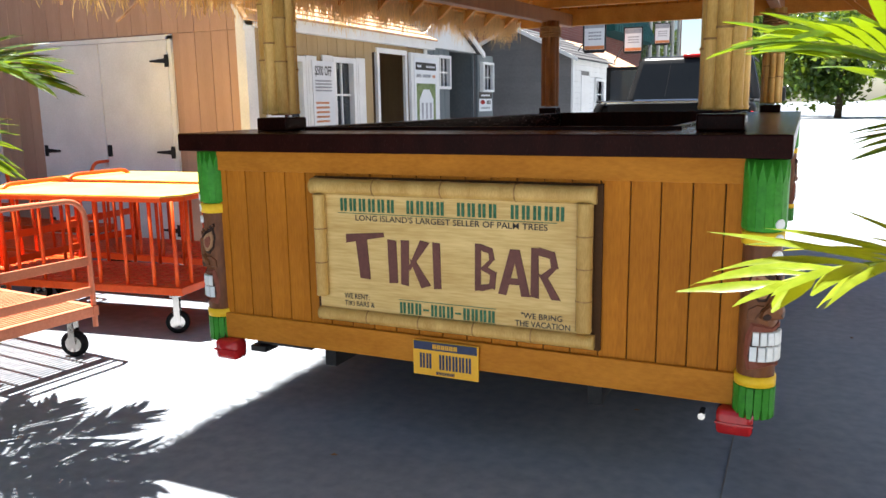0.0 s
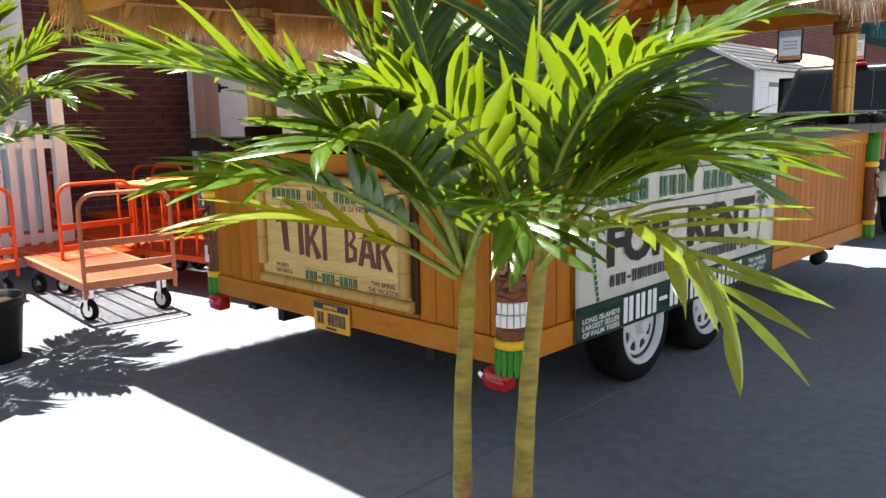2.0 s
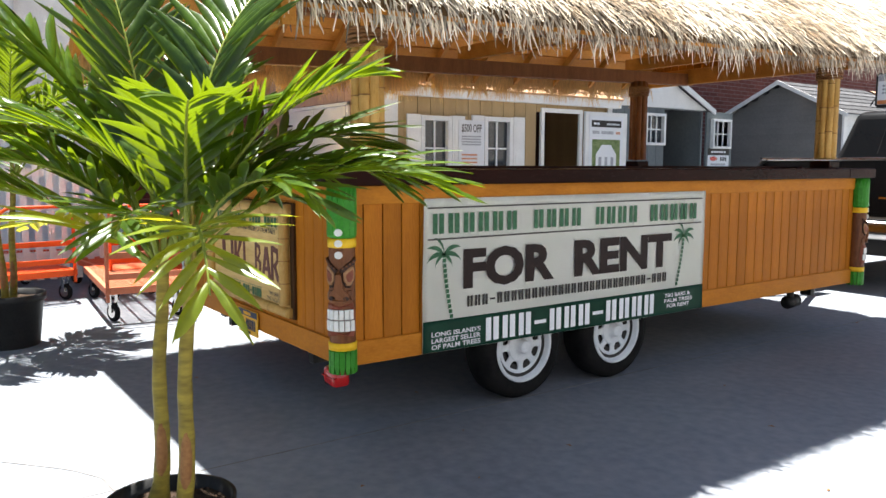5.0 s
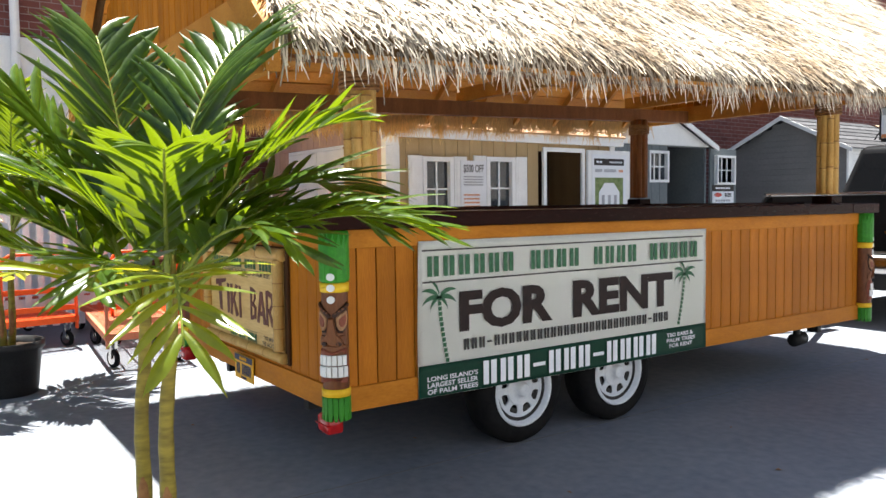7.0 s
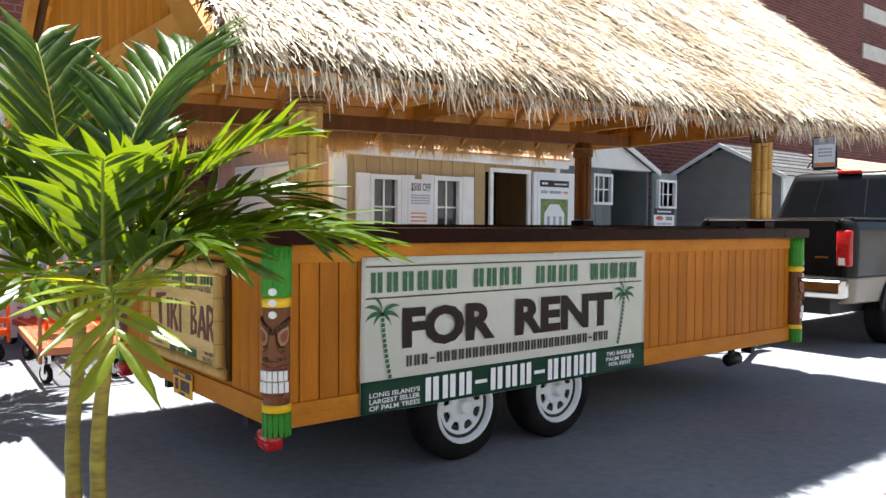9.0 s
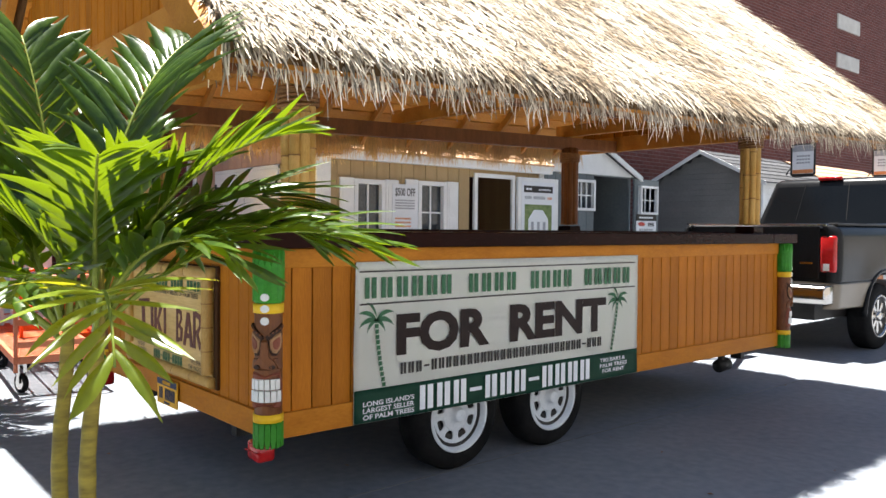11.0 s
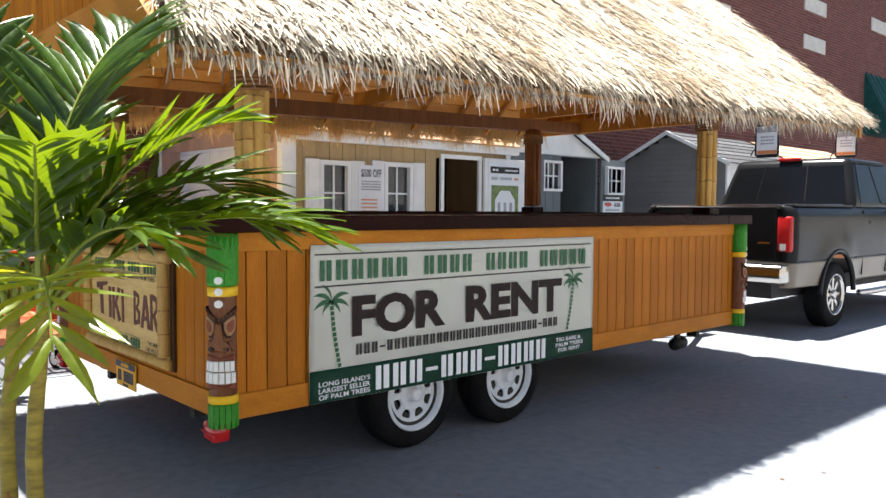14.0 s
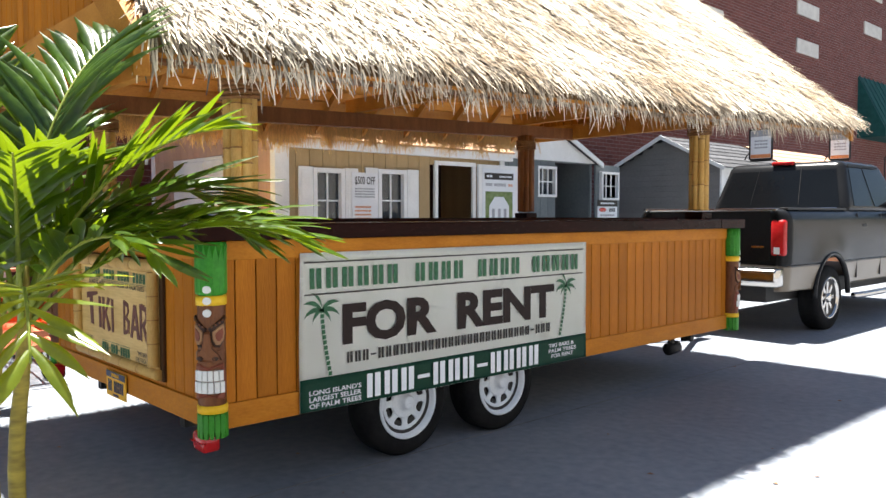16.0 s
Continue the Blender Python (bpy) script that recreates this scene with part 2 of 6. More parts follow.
def brick_wall_material():
    m = surface("brickwork", (0.13, 0.042, 0.034), (0.22, 0.08, 0.062), 1.5, 0.85, bump=0)
    n, l = m.node_tree.nodes, m.node_tree.links
    b = n["Principled BSDF"]
    old = b.inputs["Base Color"].links[0].from_socket
    co, sep, com = n.new("ShaderNodeTexCoord"), n.new("ShaderNodeSeparateXYZ"), n.new("ShaderNodeCombineXYZ")
    l.new(co.outputs["Object"], sep.inputs[0])
    l.new(sep.outputs["Y"], com.inputs["X"])
    l.new(sep.outputs["Z"], com.inputs["Y"])
    br = n.new("ShaderNodeTexBrick")
    br.inputs["Scale"].default_value = 1.0
    br.inputs["Brick Width"].default_value, br.inputs["Row Height"].default_value = 0.3, 0.1
    br.inputs["Mortar Size"].default_value = 0.007
    br.inputs["Mortar"].default_value = (0.3, 0.25, 0.23, 1)
    br.inputs["Color1"].default_value, br.inputs["Color2"].default_value = (0.12, 0.038, 0.03, 1), (0.2, 0.07, 0.055, 1)
    l.new(com.outputs[0], br.inputs["Vector"])
    mix = n.new("ShaderNodeMix")
    mix.data_type = "RGBA"
    mix.inputs["Factor"].default_value = 0.3
    l.new(br.outputs["Color"], mix.inputs["A"])
    l.new(old, mix.inputs["B"])
    l.new(mix.outputs["Result"], b.inputs["Base Color"])
    bp = n.new("ShaderNodeBump")
    bp.inputs["Distance"].default_value = 0.01
    bp.invert = True
    l.new(br.outputs["Fac"], bp.inputs["Height"])
    l.new(bp.outputs["Normal"], b.inputs["Normal"])
    return m


M["brickwork"] = brick_wall_material()


# ---- mesh helpers ----
def link_mesh(name, bm, material, parent=None, label="", smooth=False):
    me = bpy.data.meshes.new(name)
    bmesh.ops.recalc_face_normals(bm, faces=bm.faces)
    bm.to_mesh(me)
    bm.free()
    for f in me.polygons:
        f.use_smooth = smooth
    me.materials.append(M[material])
    ob = new(name, me)
    ob.parent = parent
    if label:
        tagged(ob, label)
    return ob


def part(name, bm, material, parent, label="", smooth=False):
    return link_mesh(name, bm, material, parent, label, smooth)


def share(ob, m):
    """The same piece once more, under the same parent, at the pose m."""
    c = ob.copy()
    scene.collection.objects.link(c)
    c.matrix_basis = m
    return c


def thing(name, m, label, category, group="", kind=""):
    ob = new(name)
    ob.empty_display_size = 0.2
    ob.matrix_basis = m
    return tagged(ob, label, category, group, kind)


def structure(name, bm, material, label, smooth=False, category="structure"):
    return tagged(link_mesh(name, bm, material, None, "", smooth), label, category, "", "structure")


def box(x0, x1, y0, y1, z0, z1, bevel=0.0, bm=None):
    own = bmesh.new()
    bmesh.ops.create_cube(own, size=1)
    for v in own.verts:
        v.co = Vector((x0 + (v.co.x + 0.5) * (x1 - x0), y0 + (v.co.y + 0.5) * (y1 - y0), z0 + (v.co.z + 0.5) * (z1 - z0)))
    if bevel:
        bmesh.ops.bevel(own, geom=own.edges[:], offset=bevel, segments=2, affect="EDGES", profile=0.5)
    return merge(bm, own)


def merge(bm, own):
    if bm is None:
        return own
    me = bpy.data.meshes.new("tmp")
    own.to_mesh(me)
    own.free()
    bm.from_mesh(me)
    bpy.data.meshes.remove(me)
    return bm


def tube(points, radii, seg=10, bm=None, caps=True):
    """A tube through the points, with a radius at each."""
    bm = bm or bmesh.new()
    pts = [Vector(p) for p in points]
    if not hasattr(radii, "__len__"):
        radii = [radii] * len(pts)
    rings, side = [], None
    for i, p in enumerate(pts):
        d = (pts[min(i + 1, len(pts) - 1)] - pts[max(i - 1, 0)]).normalized()
        if side is None:
            side = d.orthogonal().normalized()
        side = (side - d * side.dot(d)).normalized()
        up = d.cross(side)
        rings.append([bm.verts.new(p + radii[i] * (math.cos(a) * side + math.sin(a) * up)) for a in (2 * math.pi * k / seg for k in range(seg))])
    for a, b in zip(rings, rings[1:]):
        for k in range(seg):
            bm.faces.new((a[k], a[(k + 1) % seg], b[(k + 1) % seg], b[k]))
    if caps:
        bm.faces.new(rings[0][::-1])
        bm.faces.new(rings[-1])
    return bm


def lathe(profile, axis="z", seg=32, bm=None, close=False):
    """A turned form: pairs of radius and height along the axis."""
    bm = bm or bmesh.new()
    rings = []
    for r, h in profile:
        ring = []
        for k in range(seg):
            a = 2 * math.pi * k / seg
            c, s = r * math.cos(a), r * math.sin(a)
            ring.append(bm.verts.new({"z": (c, s, h), "x": (h, c, s), "y": (s, h, c)}[axis]))
        rings.append(ring)
    pairs = list(zip(rings, rings[1:])) + ([(rings[-1], rings[0])] if close else [])
    for a, b in pairs:
        for k in range(seg):
            bm.faces.new((a[k], a[(k + 1) % seg], b[(k + 1) % seg], b[k]))
    return bm


def prism(outline, axis, a, b, bm=None, bevel=0.0):
    """A flat outline pushed through from a to b along the axis; outline in the other two axes, in order."""
    own = bmesh.new()
    at = {"x": lambda u, v, w: (w, u, v), "y": lambda u, v, w: (u, w, v), "z": lambda u, v, w: (u, v, w)}[axis]
    lo = [own.verts.new(at(u, v, a)) for u, v in outline]
    hi = [own.verts.new(at(u, v, b)) for u, v in outline]
    own.faces.new(lo)
    own.faces.new(hi)
    for k in range(len(lo)):
        own.faces.new((lo[k], lo[(k + 1) % len(lo)], hi[(k + 1) % len(lo)], hi[k]))
    if bevel:
        bmesh.ops.recalc_face_normals(own, faces=own.faces)
        bmesh.ops.bevel(own, geom=own.edges[:], offset=bevel, segments=2, affect="EDGES", profile=0.5)
    return merge(bm, own)


def move(bm, m):
    bmesh.ops.transform(bm, matrix=m, verts=bm.verts)
    return bm


def lettering(text, width, height, material, parent, m, name="lettering", bold=0.0, squash=True):
    """Raised print, its lower left corner at m, its plane m's xy."""
    cu = bpy.data.curves.new(name, "FONT")
    cu.body, cu.size, cu.extrude, cu.offset, cu.resolution_u = text, 1.0, 0.0, bold, 3
    tmp = new("tmp", cu)
    bpy.context.view_layer.update()
    me = bpy.data.meshes.new_from_object(tmp.evaluated_get(bpy.context.evaluated_depsgraph_get()))
    bpy.data.objects.remove(tmp)
    xs, ys = [v.co.x for v in me.vertices], [v.co.y for v in me.vertices]
    x0, x1, y0, y1 = min(xs), max(xs), min(ys), max(ys)
    me.transform(Matrix.Diagonal((width / (x1 - x0), height / (y1 - y0), 1, 1)) @ Matrix.Translation((-x0, -y0, 0)))
    me.materials.append(M[material])
    ob = new(name, me)
    ob.parent, ob.matrix_basis = parent, m
    return ob


def bars(pattern, width, height, material, parent, m, name="print_line", gap=0.22, t=0.0012):
    """One bar for each sign of a line that is not lettered; a blank leaves a space."""
    bm = bmesh.new()
    w = width / len(pattern)
    for i, c in enumerate(pattern):
        if c != " ":
            x0, x1 = (i + gap / 2) * w, (i + 1 - gap / 2) * w
            if c == "-":
                box(x0, x1, 0.4 * height, 0.56 * height, 0, t, bm=bm)
            elif w * 0.6 < height:
                for a, b in ((0.0, 0.4), (0.58, 1.0)):
                    box(x0 + a * (x1 - x0), x0 + b * (x1 - x0), 0, height, 0, t, bm=bm)
            else:
                box(x0, x1, 0, height, 0, t, bm=bm)
    ob = part(name, bm, material, parent)
    ob.matrix_basis = m
    return tagged(ob, kind="stuff")


# ---- ground ----
GX = [-400, -60, -20, -8.8, -4.2, -1.1, 1.9, 6, 12, 30, 400]
GY = [-400, -40, -10, -4.4, -1.5, 1.4, 4.3, 7.2, 11, 16, 22, 30, 45, 70, 120, 400]
bm = bmesh.new()
gv = [[bm.verts.new((x, y, 0)) for y in GY] for x in GX]
for i in range(len(GX) - 1):
    for j in range(len(GY) - 1):
        bm.faces.new((gv[i][j], gv[i + 1][j], gv[i + 1][j + 1], gv[i][j + 1]))
ground = structure("ground", bm, "concrete", "pale sunlit concrete yard with fine cracks and stains", category="ground")
rng = random.Random(5)
bm = bmesh.new()
box(-0.083, -0.077, -9, 40, -0.01, 0.002, bm=bm)
box(6.0, 6.012, -9, 40, -0.01, 0.002, bm=bm)
structure("pavement_joint", bm, "joint", "narrow dirt-filled joints between the concrete slabs", category="joint")
bm = bmesh.new()
p = Vector((-0.9, -1.6, 0.0025))
for k in range(26):
    q = p + Vector((0.11 + rng.uniform(-0.03, 0.05), 0.06 + rng.uniform(-0.07, 0.07), 0))
    n = Vector((0, 0.004, 0))
    bm.faces.new([bm.verts.new(c) for c in (p - n, q - n, q + n, p + n)])
    p = q
structure("pavement_crack", bm, "joint", "thin wandering crack in the concrete", category="crack")

bm = bmesh.new()
for k in range(90):
    x, y, a, q = rng.uniform(-2.5, 4.5), rng.uniform(-3.5, 7), rng.uniform(0, 3.1), rng.uniform(0.006, 0.022)
    c, d = Vector((math.cos(a), math.sin(a), 0)) * q, Vector((-math.sin(a), math.cos(a), 0)) * q * rng.uniform(0.3, 0.7)
    o = Vector((x, y, 0.004))
    up = Vector((0, 0, rng.uniform(0.002, 0.008)))
    bm.faces.new([bm.verts.new(v) for v in (o - c, o - d + up, o + c, o + d + up)])
tagged(link_mesh("leaf_litter", bm, "sheath"), "scattered bits of dry leaf on the concrete", "litter", "", "stuff")

# ---- tiki bar trailer ----
X0, X1, Y0, Y1 = -2.5, 0.0, 0.0, 5.1          # body
ZB, ZT = 0.41, 1.335                            # lower edge, under the counter
RZ = 0.028                                      # rise of the roof per metre towards the truck
trailer = thing("tiki_bar_trailer", pose(0, 0, 0), "golden-stained wooden tiki bar trailer under a thatched roof", "trailer")
part("floor_deck", box(X0 + 0.05, X1 - 0.05, Y0 + 0.05, Y1 - 0.05, 0.4, 0.47), "black", trailer)
for nm, b4 in (("backing_panel", (X0 + 0.02, X1 - 0.02, 0.012, 0.04)), ("backing_panel", (X0 + 0.02, X1 - 0.02, Y1 - 0.04, Y1 - 0.012)),
               ("backing_panel", (X1 - 0.04, X1 - 0.012, 0.04, Y1 - 0.04)), ("backing_panel", (X0 + 0.012, X0 + 0.04, 0.04, Y1 - 0.04))):
    part(nm, box(*b4, ZB + 0.02, ZT), "groove", trailer)
# boards
PW = 0.1135
pl_side = part("plank", box(-0.008, 0.008, -PW / 2 + 0.0022, PW / 2 - 0.0022, ZB + 0.1, ZT - 0.07, 0.003), "stain", trailer)
n_side = int((Y1 - Y0) / PW)
w = (Y1 - Y0) / n_side
for k in range(n_side):
    for x in (X1 - 0.008, X0 + 0.008):
        if k or x < -1:
            share(pl_side, pose(x, Y0 + (k + 0.5) * w, 0))
pl_side.matrix_basis = pose(X1 - 0.008, Y0 + 0.5 * w, 0)
n_rear = int((X1 - X0) / PW)
w = (X1 - X0) / n_rear
for k in range(n_rear):
    for y in (Y0 + 0.008, Y1 - 0.008):
        share(pl_side, pose(X0 + (k + 0.5) * w, y, 0, 0, 0, 90))
# rails
for z0, z1, d in ((ZB, ZB + 0.125, 0.016), (ZT - 0.095, ZT, 0.012)):
    part("rail", box(X1 - 0.002, X1 + d, Y0 - d, Y1 + d, z0, z1, 0.004), "stain_rail", trailer)
    part("rail", box(X0 - d, X0 + 0.002, Y0 - d, Y1 + d, z0, z1, 0.004), "stain_rail", trailer)
    part("rail", box(X0 + 0.003, X1 - 0.003, Y0 - d, Y0 + 0.002, z0, z1, 0.004), "stain_rail", trailer)
    part("rail", box(X0 + 0.003, X1 - 0.003, Y1 - 0.002, Y1 + d, z0, z1, 0.004), "stain_rail", trailer)
# counter: four slabs and a raised inner lip, and the back counter's inner boards
CW = 0.44
CX0, CX1, CY0, CY1 = X0 - 0.06, X1 + 0.1, Y0 - 0.12, Y1 + 0.12
for b4 in ((CX0, CX1, CY0, CY0 + CW), (CX0, CX1, CY1 - CW, CY1), (CX0, CX0 + CW, CY0 + CW + 0.001, CY1 - CW - 0.001), (CX1 - CW, CX1, CY0 + CW + 0.001, CY1 - CW - 0.001)):
    part("counter", box(*b4, ZT + 0.003, ZT + 0.085, 0.006), "counter", trailer, "glossy dark brown varnished counter slab")
I0, I1, J0, J1 = CX0 + CW, CX1 - CW, CY0 + CW, CY1 - CW
for b4 in ((I0 - 0.02, I1 + 0.02, J0, J0 + 0.025), (I0 - 0.02, I1 + 0.02, J1 - 0.025, J1), (I0, I0 + 0.025, J0 + 0.026, J1 - 0.026), (I1 - 0.025, I1, J0 + 0.026, J1 - 0.026)):
    part("inner_panel", box(*b4, 0.47, ZT + 0.1, 0.003), "counter", trailer)
for b4 in ((I0 + 0.026, I0 + 0.28, J0 + 0.03, J1 - 0.03), (I1 - 0.28, I1 - 0.026, J0 + 0.03, J1 - 0.03)):
    part("inner_shelf", box(*b4, 1.12, 1.16, 0.004), "counter", trailer)


def bamboo_post(x, y, dark):
    r = random.Random(int(x * 100) + int(y * 10))
    g = part("post", box(x - 0.035, x + 0.035, y - 0.035, y + 0.035, ZT + 0.16, 2.2 + RZ * y), "post_brown", trailer)
    part("post_base", box(x - 0.088, x + 0.088, y - 0.088, y + 0.088, ZT + 0.086, ZT + 0.15, 0.008), "counter", g)
    for k in range(8):
        a = 2 * math.pi * k / 8
        cx, cy = x + 0.062 * math.cos(a), y + 0.062 * math.sin(a)
        z, pts, rad = ZT + 0.165, [], []
        nodes = []
        while z < 2.16 + RZ * y:
            pts += [(cx, cy, z), (cx, cy, z + 0.012), (cx, cy, z + 0.02)]
            rad += [0.03, 0.034, 0.0295]
            nodes.append(z)
            z += r.uniform(0.2, 0.34)
        pts.append((cx, cy, 2.2 + RZ * y))
        rad.append(0.029)
        pole = part("bamboo_pole", tube(pts, rad, 10), "post_brown" if dark else "bamboo", g, "", True)
        if not dark:
            jb = bmesh.new()
            for z in nodes[1:]:
                tube([(cx, cy, z + 0.008), (cx, cy, z + 0.016)], 0.0342, 10, jb)
            if len(nodes) > 1:
                tagged(part("bamboo_joint", jb, "bamboo_joint", g), kind="stuff")
            else:
                jb.free()


    for k in range(5):
        z = 2.055 + RZ * y + k * 0.02
        part("rope_turn", tube([(x + 0.1 * math.cos(a), y + 0.1 * math.sin(a), z + 0.006 * math.sin(a + k)) for a in (2 * math.pi * i / 20 for i in range(21))], 0.011, 6, caps=False), "sheath", g, "", True)


for x, y, dark in ((-0.16, 0.24, False), (-2.24, 0.27, False), (-0.16, 4.84, False), (-2.24, 4.82, True)):
    bamboo_post(x, y, dark)

# roof frame
RX = -1.22
EAVE, RIDGE = 2.12, 3.82
HALF, HALF_FAR = 1.98, 1.77                      # from the ridge to the near and the far eave
PITCH = (RIDGE - EAVE) / HALF
RY0, RY1 = -0.62, 5.8


def sloped(bm):
    for v in bm.verts:
        v.co.z += RZ * v.co.y
    return bm


roof = thing("thatched_roof", pose(0, 0, 0), "gabled roof of sun-bleached straw thatch on wooden beams", "roof")
for x in (-0.16, -2.29):
    part("plate_beam", sloped(box(x - 0.045, x + 0.045, RY0 + 0.06, RY1 - 0.06, 2.19, 2.32, 0.005)), "post_brown", roof)
for y in (0.25, 2.55, 4.83):
    part("cross_beam", sloped(box(-2.42, -0.03, y - 0.04, y + 0.04, 2.325, 2.45, 0.005)), "beam", roof)
for y in (RY0 + 0.1, RY1 - 0.1):
    part("tie_beam", sloped(box(RX - 1.62, RX + 1.78, y - 0.045, y + 0.02, 2.2, 2.37, 0.005)), "beam", roof)
    g = part("gable_panel", sloped(prism([(RX - 1.66, 2.37), (RX + 1.66, 2.37), (RX, 3.7)], "y", y - 0.01, y + 0.01)), "groove", roof)
    k, x = 0, RX - 1.6
    while x < RX + 1.6:
        h = 3.68 - abs(x + 0.05 - RX) * (1.33 / 1.66)
        part("plank", sloped(box(x + 0.004, x + 0.101, y - 0.022, y - 0.011, 2.372, h, 0.002)), "stain", g)
        x += 0.105
for sgn in (1, -1):
    H = HALF if sgn > 0 else HALF_FAR
    fall = lambda a: RIDGE - a * PITCH
    for y in (RY0 - 0.031, RY1 - 0.03):
        g = prism([(RX + sgn * 0.004, RIDGE + 0.07), (RX + sgn * 0.004, RIDGE - 0.12), (RX + sgn * (H + 0.06), fall(H + 0.06) - 0.11), (RX + sgn * (H + 0.06), fall(H + 0.06) + 0.06)], "y", y - 0.03, y + 0.03, bevel=0.004)
        part("barge_board", sloped(g), "beam", roof)
    y = RY0 + 0.35
    while y < RY1 - 0.2:
        g = prism([(RX + sgn * 0.03, RIDGE - 0.09), (RX + sgn * 0.03, RIDGE - 0.18), (RX + sgn * (H - 0.06), fall(H - 0.06) - 0.17), (RX + sgn * (H - 0.06), fall(H - 0.06) - 0.09)], "y", y - 0.02, y + 0.02)
        part("rafter", sloped(g), "beam", roof)
        y += 0.56
    n_b = 18
    for k in range(n_b):
        a0, a1 = H * (k + 0.07) / n_b, H * (k + 0.93) / n_b
        g = prism([(RX + sgn * a0, fall(a0) - 0.085), (RX + sgn * a1, fall(a1) - 0.085), (RX + sgn * a1, fall(a1) - 0.065), (RX + sgn * a0, fall(a0) - 0.065)], "y", RY0 + 0.06, RY1 - 0.06)
        part("roof_board", sloped(g), "ceiling", roof)
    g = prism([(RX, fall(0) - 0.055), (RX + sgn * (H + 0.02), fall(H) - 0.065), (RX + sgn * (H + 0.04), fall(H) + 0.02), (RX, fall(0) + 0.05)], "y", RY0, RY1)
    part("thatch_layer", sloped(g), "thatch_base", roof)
part("ridge_beam", sloped(box(RX - 0.03, RX + 0.03, RY0 + 0.07, RY1 - 0.07, RIDGE - 0.27, RIDGE - 0.11)), "beam", roof)


def thatch(sgn, count, seed):
    """Straws laid down the slope in courses, ragged at the eave, each a bent strip."""
    r = np.random.RandomState(seed)
    H = HALF if sgn > 0 else HALF_FAR
    L = H * math.hypot(1, PITCH)
    dx, dz = sgn * H / L, -H * PITCH / L
    nx, nz = -sgn * dz, abs(dx)
    s = r.uniform(-0.02, L - 0.02, count)
    edge = r.rand(count) < 0.11
    s[edge] = L - 0.14 + r.uniform(-0.12, 0.1, edge.sum())
    y = r.uniform(RY0 + 0.02, RY1 + 0.03, count)
    rake = r.rand(count) < 0.06
    y[rake] = np.where(r.rand(rake.sum()) < 0.4, RY0 + 0.05, RY1) + r.uniform(-0.04, 0.04, rake.sum())
    ln = r.uniform(0.08, 0.26, count)
    tuft = 0.5 + 0.5 * np.sin(y * 9.7 + 1.3 * np.sin(y * 4.1)) * np.sin(y * 23.0)
    ln[edge] = r.uniform(0.09, 0.25, edge.sum()) * (0.6 + 0.75 * tuft[edge])
    wd = r.uniform(0.003, 0.009, count)
    yaw = r.normal(0, 0.38, count) + 0.12
    lift = np.abs(r.normal(0.12, 0.18, count))
    h0 = r.uniform(0.035, 0.075, count)
    droop = np.where(edge, r.uniform(0.05, 0.8, count), r.uniform(0, 0.12, count))
    verts = np.zeros((count, 6, 3))
    for j, q in enumerate((0.0, 0.55, 1.0)):
        al = ln * q * np.cos(yaw) * np.cos(lift * 0.6)
        sy = ln * q * np.sin(yaw)
        up = h0 + ln * lift * q * (1 - 0.45 * q)
        over = np.maximum(s + al - (L - 0.03), 0) * droop
        px = RX + dx * (s + al - over * 0.7) + nx * up
        pz = RIDGE + dz * (s + al - over * 0.7) + nz * up - over
        py = y + sy
        ww = wd * (1 - 0.75 * q)
        for side in (0, 1):
            v = verts[:, j * 2 + side]
            k = 1 if side else -1
            v[:, 0] = px + k * ww * np.sin(yaw) * -dx * 0.5
            v[:, 1] = py + k * ww * np.cos(yaw)
            v[:, 2] = pz + RZ * y + k * ww * 0.3
    base = np.arange(count)[:, None] * 6
    quads = np.concatenate([base + np.array([[0, 1, 3, 2]]), base + np.array([[2, 3, 5, 4]])])
    me = bpy.data.meshes.new("straw")
    me.from_pydata(verts.reshape(-1, 3).tolist(), [], quads.tolist())
    me.materials.append(M["thatch"])
    ob = new("straw", me)
    ob.parent = roof
    tagged(ob, "loose sun-bleached straw strands", kind="stuff")


def fringe(sgn, count, seed):
    """Straw ends that hang from the eave in uneven tufts."""
    r = np.random.RandomState(seed)
    y = r.uniform(RY0 - 0.02, RY1 + 0.02, count)
    H = HALF if sgn > 0 else HALF_FAR
    x0 = RX + sgn * (H + r.uniform(-0.1, 0.05, count))
    z0 = RIDGE - H * PITCH + RZ * y + r.uniform(-0.05, 0.04, count)
    tuft = 0.5 + 0.5 * np.sin(y * 7.3 + 1.7 * np.sin(y * 3.1)) * np.sin(y * 19.0 + 0.6)
    ln = r.uniform(0.06, 0.2, count) * (0.55 + 0.7 * tuft) * (1.25 if sgn < 0 else 0.85)
    wd = r.uniform(0.003, 0.0075, count)
    ox, oy = sgn * r.uniform(-0.05, 0.4, count), r.normal(0.05, 0.28, count)
    verts = np.zeros((count, 6, 3))
    for j, q in enumerate((0.0, 0.5, 1.0)):
        for side in (0, 1):
            v = verts[:, j * 2 + side]
            k = (1 if side else -1) * wd * (1 - 0.7 * q)
            v[:, 0] = x0 + ox * ln * q * (1.2 - 0.4 * q)
            v[:, 1] = y + oy * ln * q + k
            v[:, 2] = z0 - ln * q
    base = np.arange(count)[:, None] * 6
    quads = np.concatenate([base + np.array([[0, 1, 3, 2]]), base + np.array([[2, 3, 5, 4]])])
    me = bpy.data.meshes.new("straw_fringe")
    me.from_pydata(verts.reshape(-1, 3).tolist(), [], quads.tolist())
    me.materials.append(M["fringe" if sgn < 0 else "thatch"])
    ob = new("straw_fringe", me)
    ob.parent = roof
    tagged(ob, "ragged golden straw fringe along the eave", kind="stuff")


